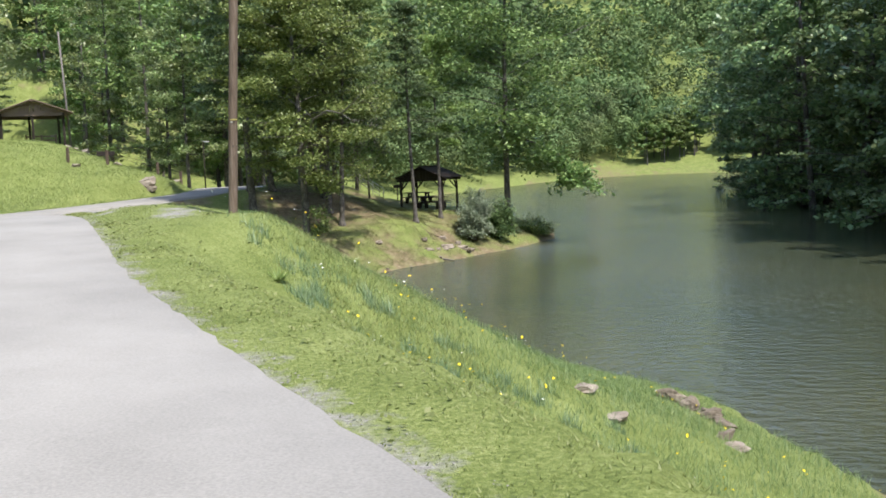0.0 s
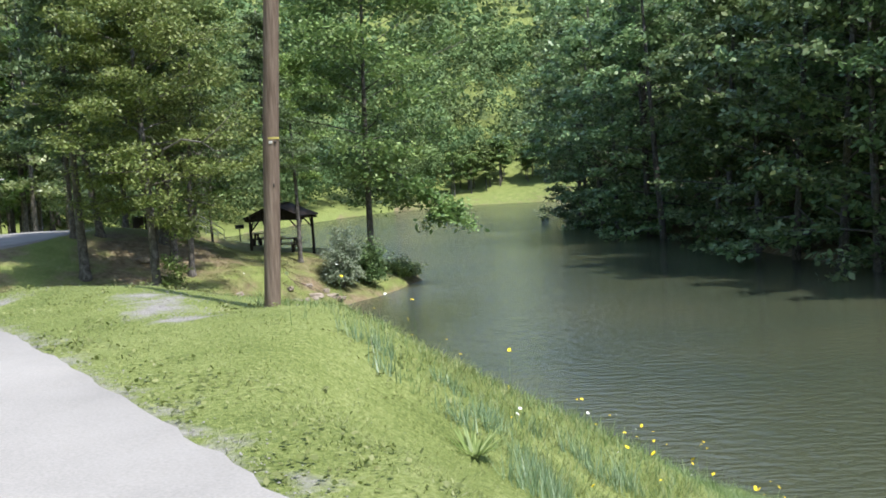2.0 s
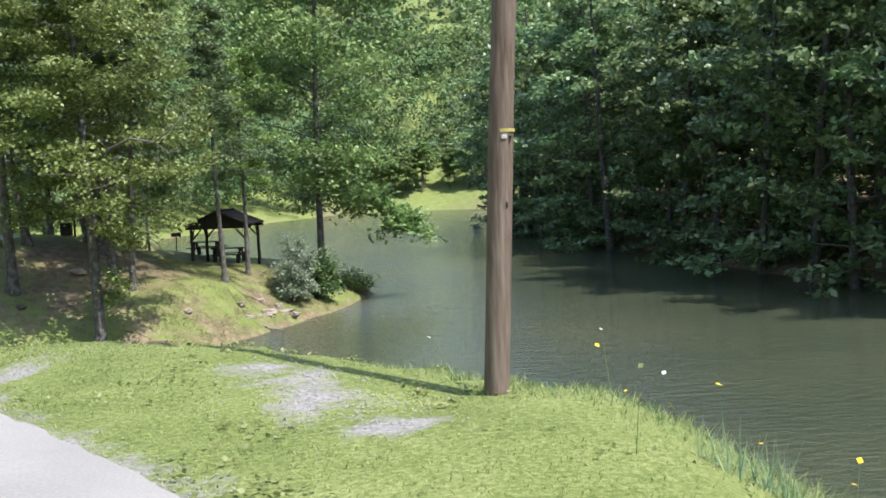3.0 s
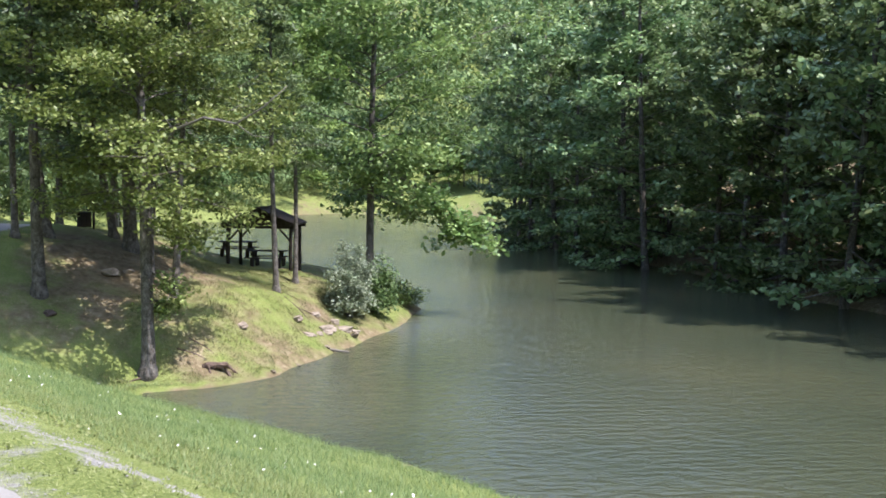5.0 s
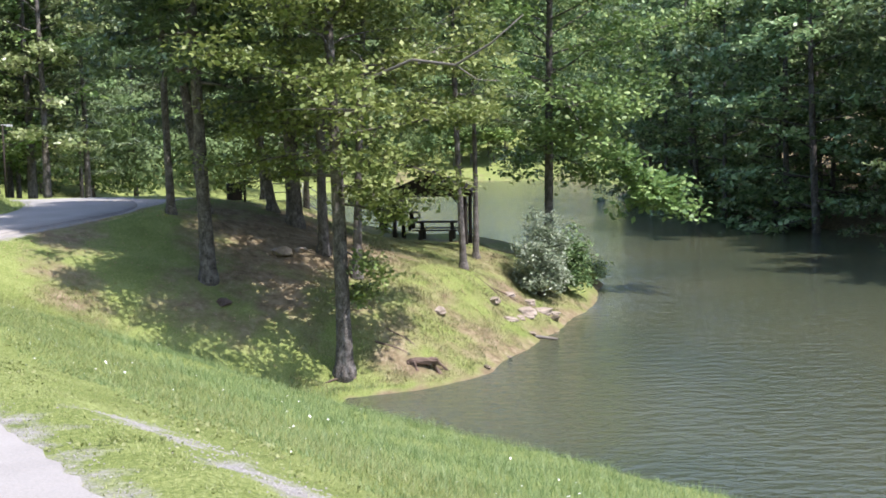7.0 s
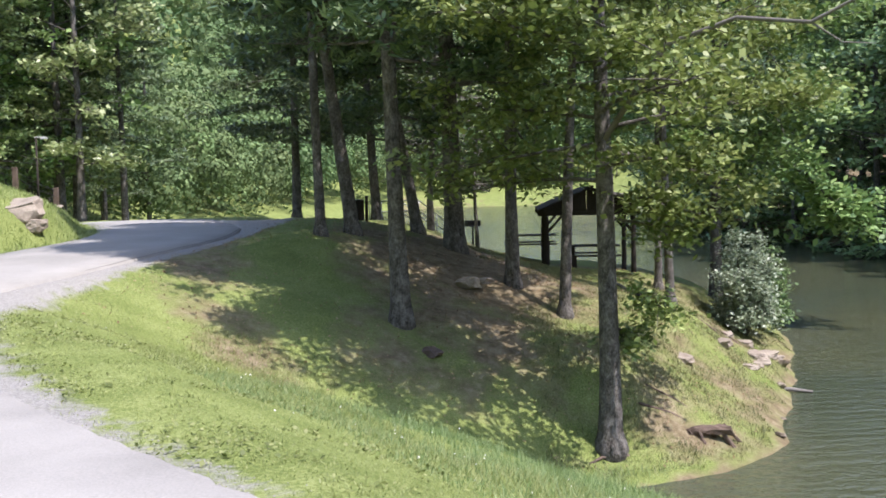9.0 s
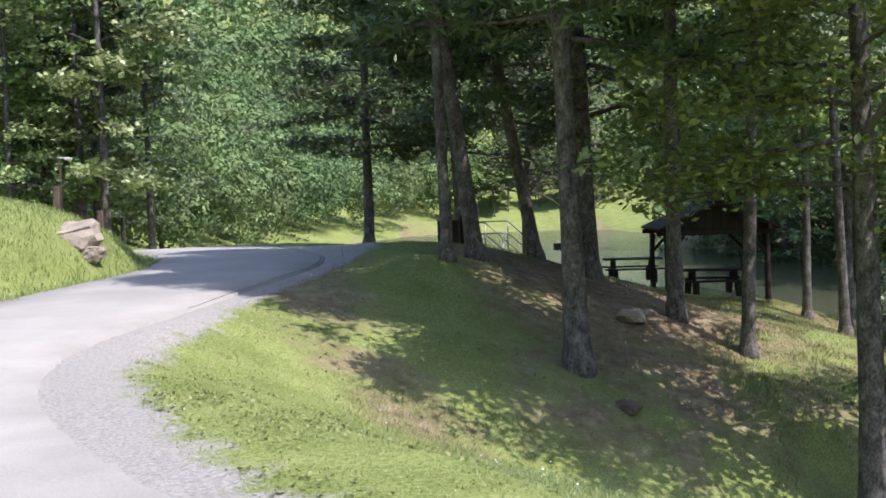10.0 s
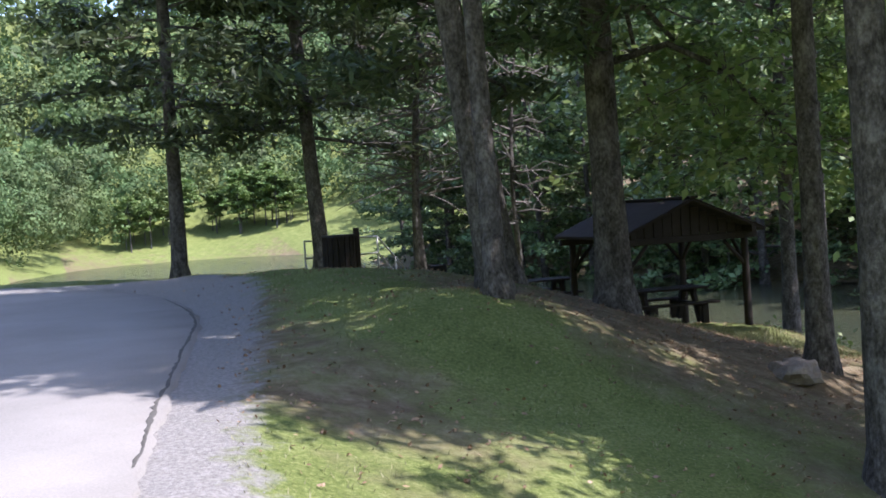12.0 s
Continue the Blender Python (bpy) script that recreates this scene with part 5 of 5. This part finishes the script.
lawn("shore_grass", 107, 150000, (-14.5, -4, 44.5, 60), lambda p, i, e, r: (i["side"] > 0) & (r.uniform(0, 1, len(p)) < 0.55 + wobble(p[:, 0], p[:, 1], 2.6, 0.5) + wobble(p[:, 0] + 4, p[:, 1], 7.0, 0.3) - np.maximum(e - 0.5, 0) * 3), lambda p, i: 0.075 + wobble(p[:, 0] + 2, p[:, 1], 4.0, 0.035), 0.013, 0.7, M_GRASS_OLIVE, "uneven olive grass tufts on the shore of the point")
lawn("mound_grass", 104, 110000, (-48, -25, 44, 68), lambda p, i, e, r: (i["side"] < 0), lambda p, i: 0.12 + 0.0 * p[:, 0], 0.022, 0.6, M_GRASS, "uncut grass on the mound beside the road")

lawn("needle_litter", 105, 60000, (-20, -10, 48, 60), lambda p, i, e, r: (i["side"] > 0) & (i["off"] > 2.5) & (r.uniform(0, 1, len(p)) < 1.6 * e - 0.3), lambda p, i: 0.02 + 0.0 * p[:, 0], 0.012, 6.0, M_NEEDLE_DRY, "brown pine needles shed on the slope")

tus = np.random.default_rng(130)
TUSSOCKS = np.column_stack([tus.uniform(-4, 8, 500), tus.uniform(-3, 10, 500)])


def near_tussock(p):
    d = np.full(len(p), 9.0)
    for c in TUSSOCKS:
        d = np.minimum(d, np.hypot(p[:, 0] - c[0], p[:, 1] - c[1]))
    return d


lawn("tussock_grass", 106, 260000, (-4, 8, -3, 10), lambda p, i, e, r: (i["side"] > 0) & (i["off"] > 2.0 + 0.6 * r.uniform(0, 1, len(p))) & (i["off"] < 7.5) & (near_tussock(p) < 0.06 + 0.12 * r.uniform(0, 1, len(p))), lambda p, i: 0.12 + 0.13 * np.abs(np.sin(p[:, 0] * 1.3 + p[:, 1])), 0.009, 0.55, M_TUSSOCK, "tall blue-green grass tussocks on the bank")

# dead leaves and bits of bark on the point
drng = np.random.default_rng(132)
dp = np.column_stack([drng.uniform(-23, -7, 16000), drng.uniform(45.5, 62, 16000)])
dz_, de_, di_ = quick_land(dp)
dok = (di_["off"] > 0.3) & ~di_["wet"] & (di_["side"] > 0) & (drng.uniform(0, 1, 16000) < 0.1 + de_)
dq = leaf_quads(drng, np.column_stack([dp, dz_ + 0.02])[dok], 0.01, int(dok.sum()), 0.045, 0.026, 0.2)
tagged(new("leaf_litter", quads_mesh("leaf_litter", dq, M_NEEDLE_DRY)), "dry brown leaves shed under the trees", "leaves", kind="stuff")

# clover and plantain leaves in the mown verge
wrng = np.random.default_rng(131)
wi = wrng.integers(int(len(rs) * 0.08), int(len(rs) * 0.6), 28000)
wp = rs[wi, :2] + nrm[wi] * (HALF + 0.1 + 2.8 * wrng.uniform(0, 1, 28000) ** 1.4)[:, None] + wrng.normal(0, 0.12, (28000, 2))
wp = wp[wobble(wp[:, 0], wp[:, 1], 1.9, 0.5) + wrng.uniform(0, 1, len(wp)) > 0.85]
wz, _, wi_ = quick_land(wp)
wok = (wi_["off"] > apron(wp[:, 1])) & ~wi_["wet"] & (np.min([np.hypot(wp[:, 0] - cx, wp[:, 1] - cy) for cx, cy in PATCHES], axis=0) > 0.5)
wc = np.column_stack([wp, wz + 0.028])[wok]
wq = leaf_quads(wrng, wc, 0.03, len(wc) * 2, 0.04, 0.028, 0.25)
tagged(new("verge_weeds", quads_mesh("verge_weeds", wq, M_GRASS)), "clover and plantain leaves in the mown verge", "weeds", kind="stuff")

# stiff clumps in the rough grass
rng = np.random.default_rng(110)
for x, y in ((-0.42, 8.43), (0.34, 6.67), (1.42, 5.0)):
    z = ground_z(x, y)
    q = []
    for k in range(70):
        th, r = rng.uniform(0, 6.28), rng.uniform(0.12, 0.3)
        d = np.array([math.cos(th), math.sin(th)])
        b = np.array([x, y, z]) + np.array([*d * 0.04, 0])
        s = np.array([-d[1], d[0], 0]) * 0.016
        q.append((b - s, b + s, b + np.array([*d * r, rng.uniform(0.06, 0.2)])))
    tagged(new("weed_clump", tris_mesh("weed_clump", np.array(q), M_GRASS)), "bright yellow-green weed clump in the bank grass", "weed", "weed clumps")


def flowers(name, seed, n, mat, where, size, label, tall=(0.2, 0.45)):
    rng = np.random.default_rng(seed)
    p = where(rng, n)
    z, _, info = land(p)
    keep = ~info["wet"] & (info["off"] > 1.0)
    v, f, mats = [], [], []
    for (x, y), zz in zip(p[keep], z[keep]):
        h = rng.uniform(*tall)
        lx, ly = rng.normal(0, 0.06, 2)
        b = len(v)
        v += [(x - 0.003, y, zz), (x + 0.003, y, zz), (x + lx, y + ly, zz + h)]
        f.append((b, b + 1, b + 2))
        mats.append(1)
        r = size * rng.uniform(0.7, 1.25)
        tx, ty = rng.normal(0, 0.5, 2)
        b = len(v)
        v.append((x + lx, y + ly, zz + h + 0.006))
        for k in range(8):
            a = 2 * math.pi * k / 8
            rr = r * (1.0 if k % 2 else 0.7)
            dx, dy = math.cos(a) * rr, math.sin(a) * rr
            v.append((x + lx + dx, y + ly + dy, zz + h + dx * tx + dy * ty))
        for k in range(8):
            f.append((b, b + 1 + k, b + 1 + (k + 1) % 8))
            mats.append(0)
    me = mesh_from(name, v, f, mat)
    me.materials.append(M_GRASS_TALL)
    me.polygons.foreach_set("material_index", mats)
    tagged(new(name, me), label, "flowers", kind="stuff")


def along_bank(lo, hi, d0, d1):
    """Places on the slope from y = lo to hi, d0 to d1 metres out from the asphalt."""
    def where(rng, n):
        i = rng.integers(0, len(rs), n * 4)
        i = i[(rs[i, 1] > lo) & (rs[i, 1] < hi)][:n]
        d = HALF + rng.uniform(d0, d1, len(i)) * rng.uniform(0.6, 1.0, len(i))
        return rs[i, :2] + nrm[i] * d[:, None] + rng.normal(0, 0.6, (len(i), 2))
    return where


flowers("daisies", 121, 120, M_PETAL, along_bank(-4, 30, 4.0, 8.0), 0.016, "scattered white daisies in the bank grass")
flowers("buttercups", 122, 330, M_PETAL_Y, along_bank(-4, 11, 4.0, 12.0), 0.020, "yellow flowers in the rough bank grass")
flowers("clover_heads", 123, 90, M_PETAL, along_bank(20, 41, 3.0, 6.5), 0.008, "small white clover heads in the verge", (0.06, 0.22))
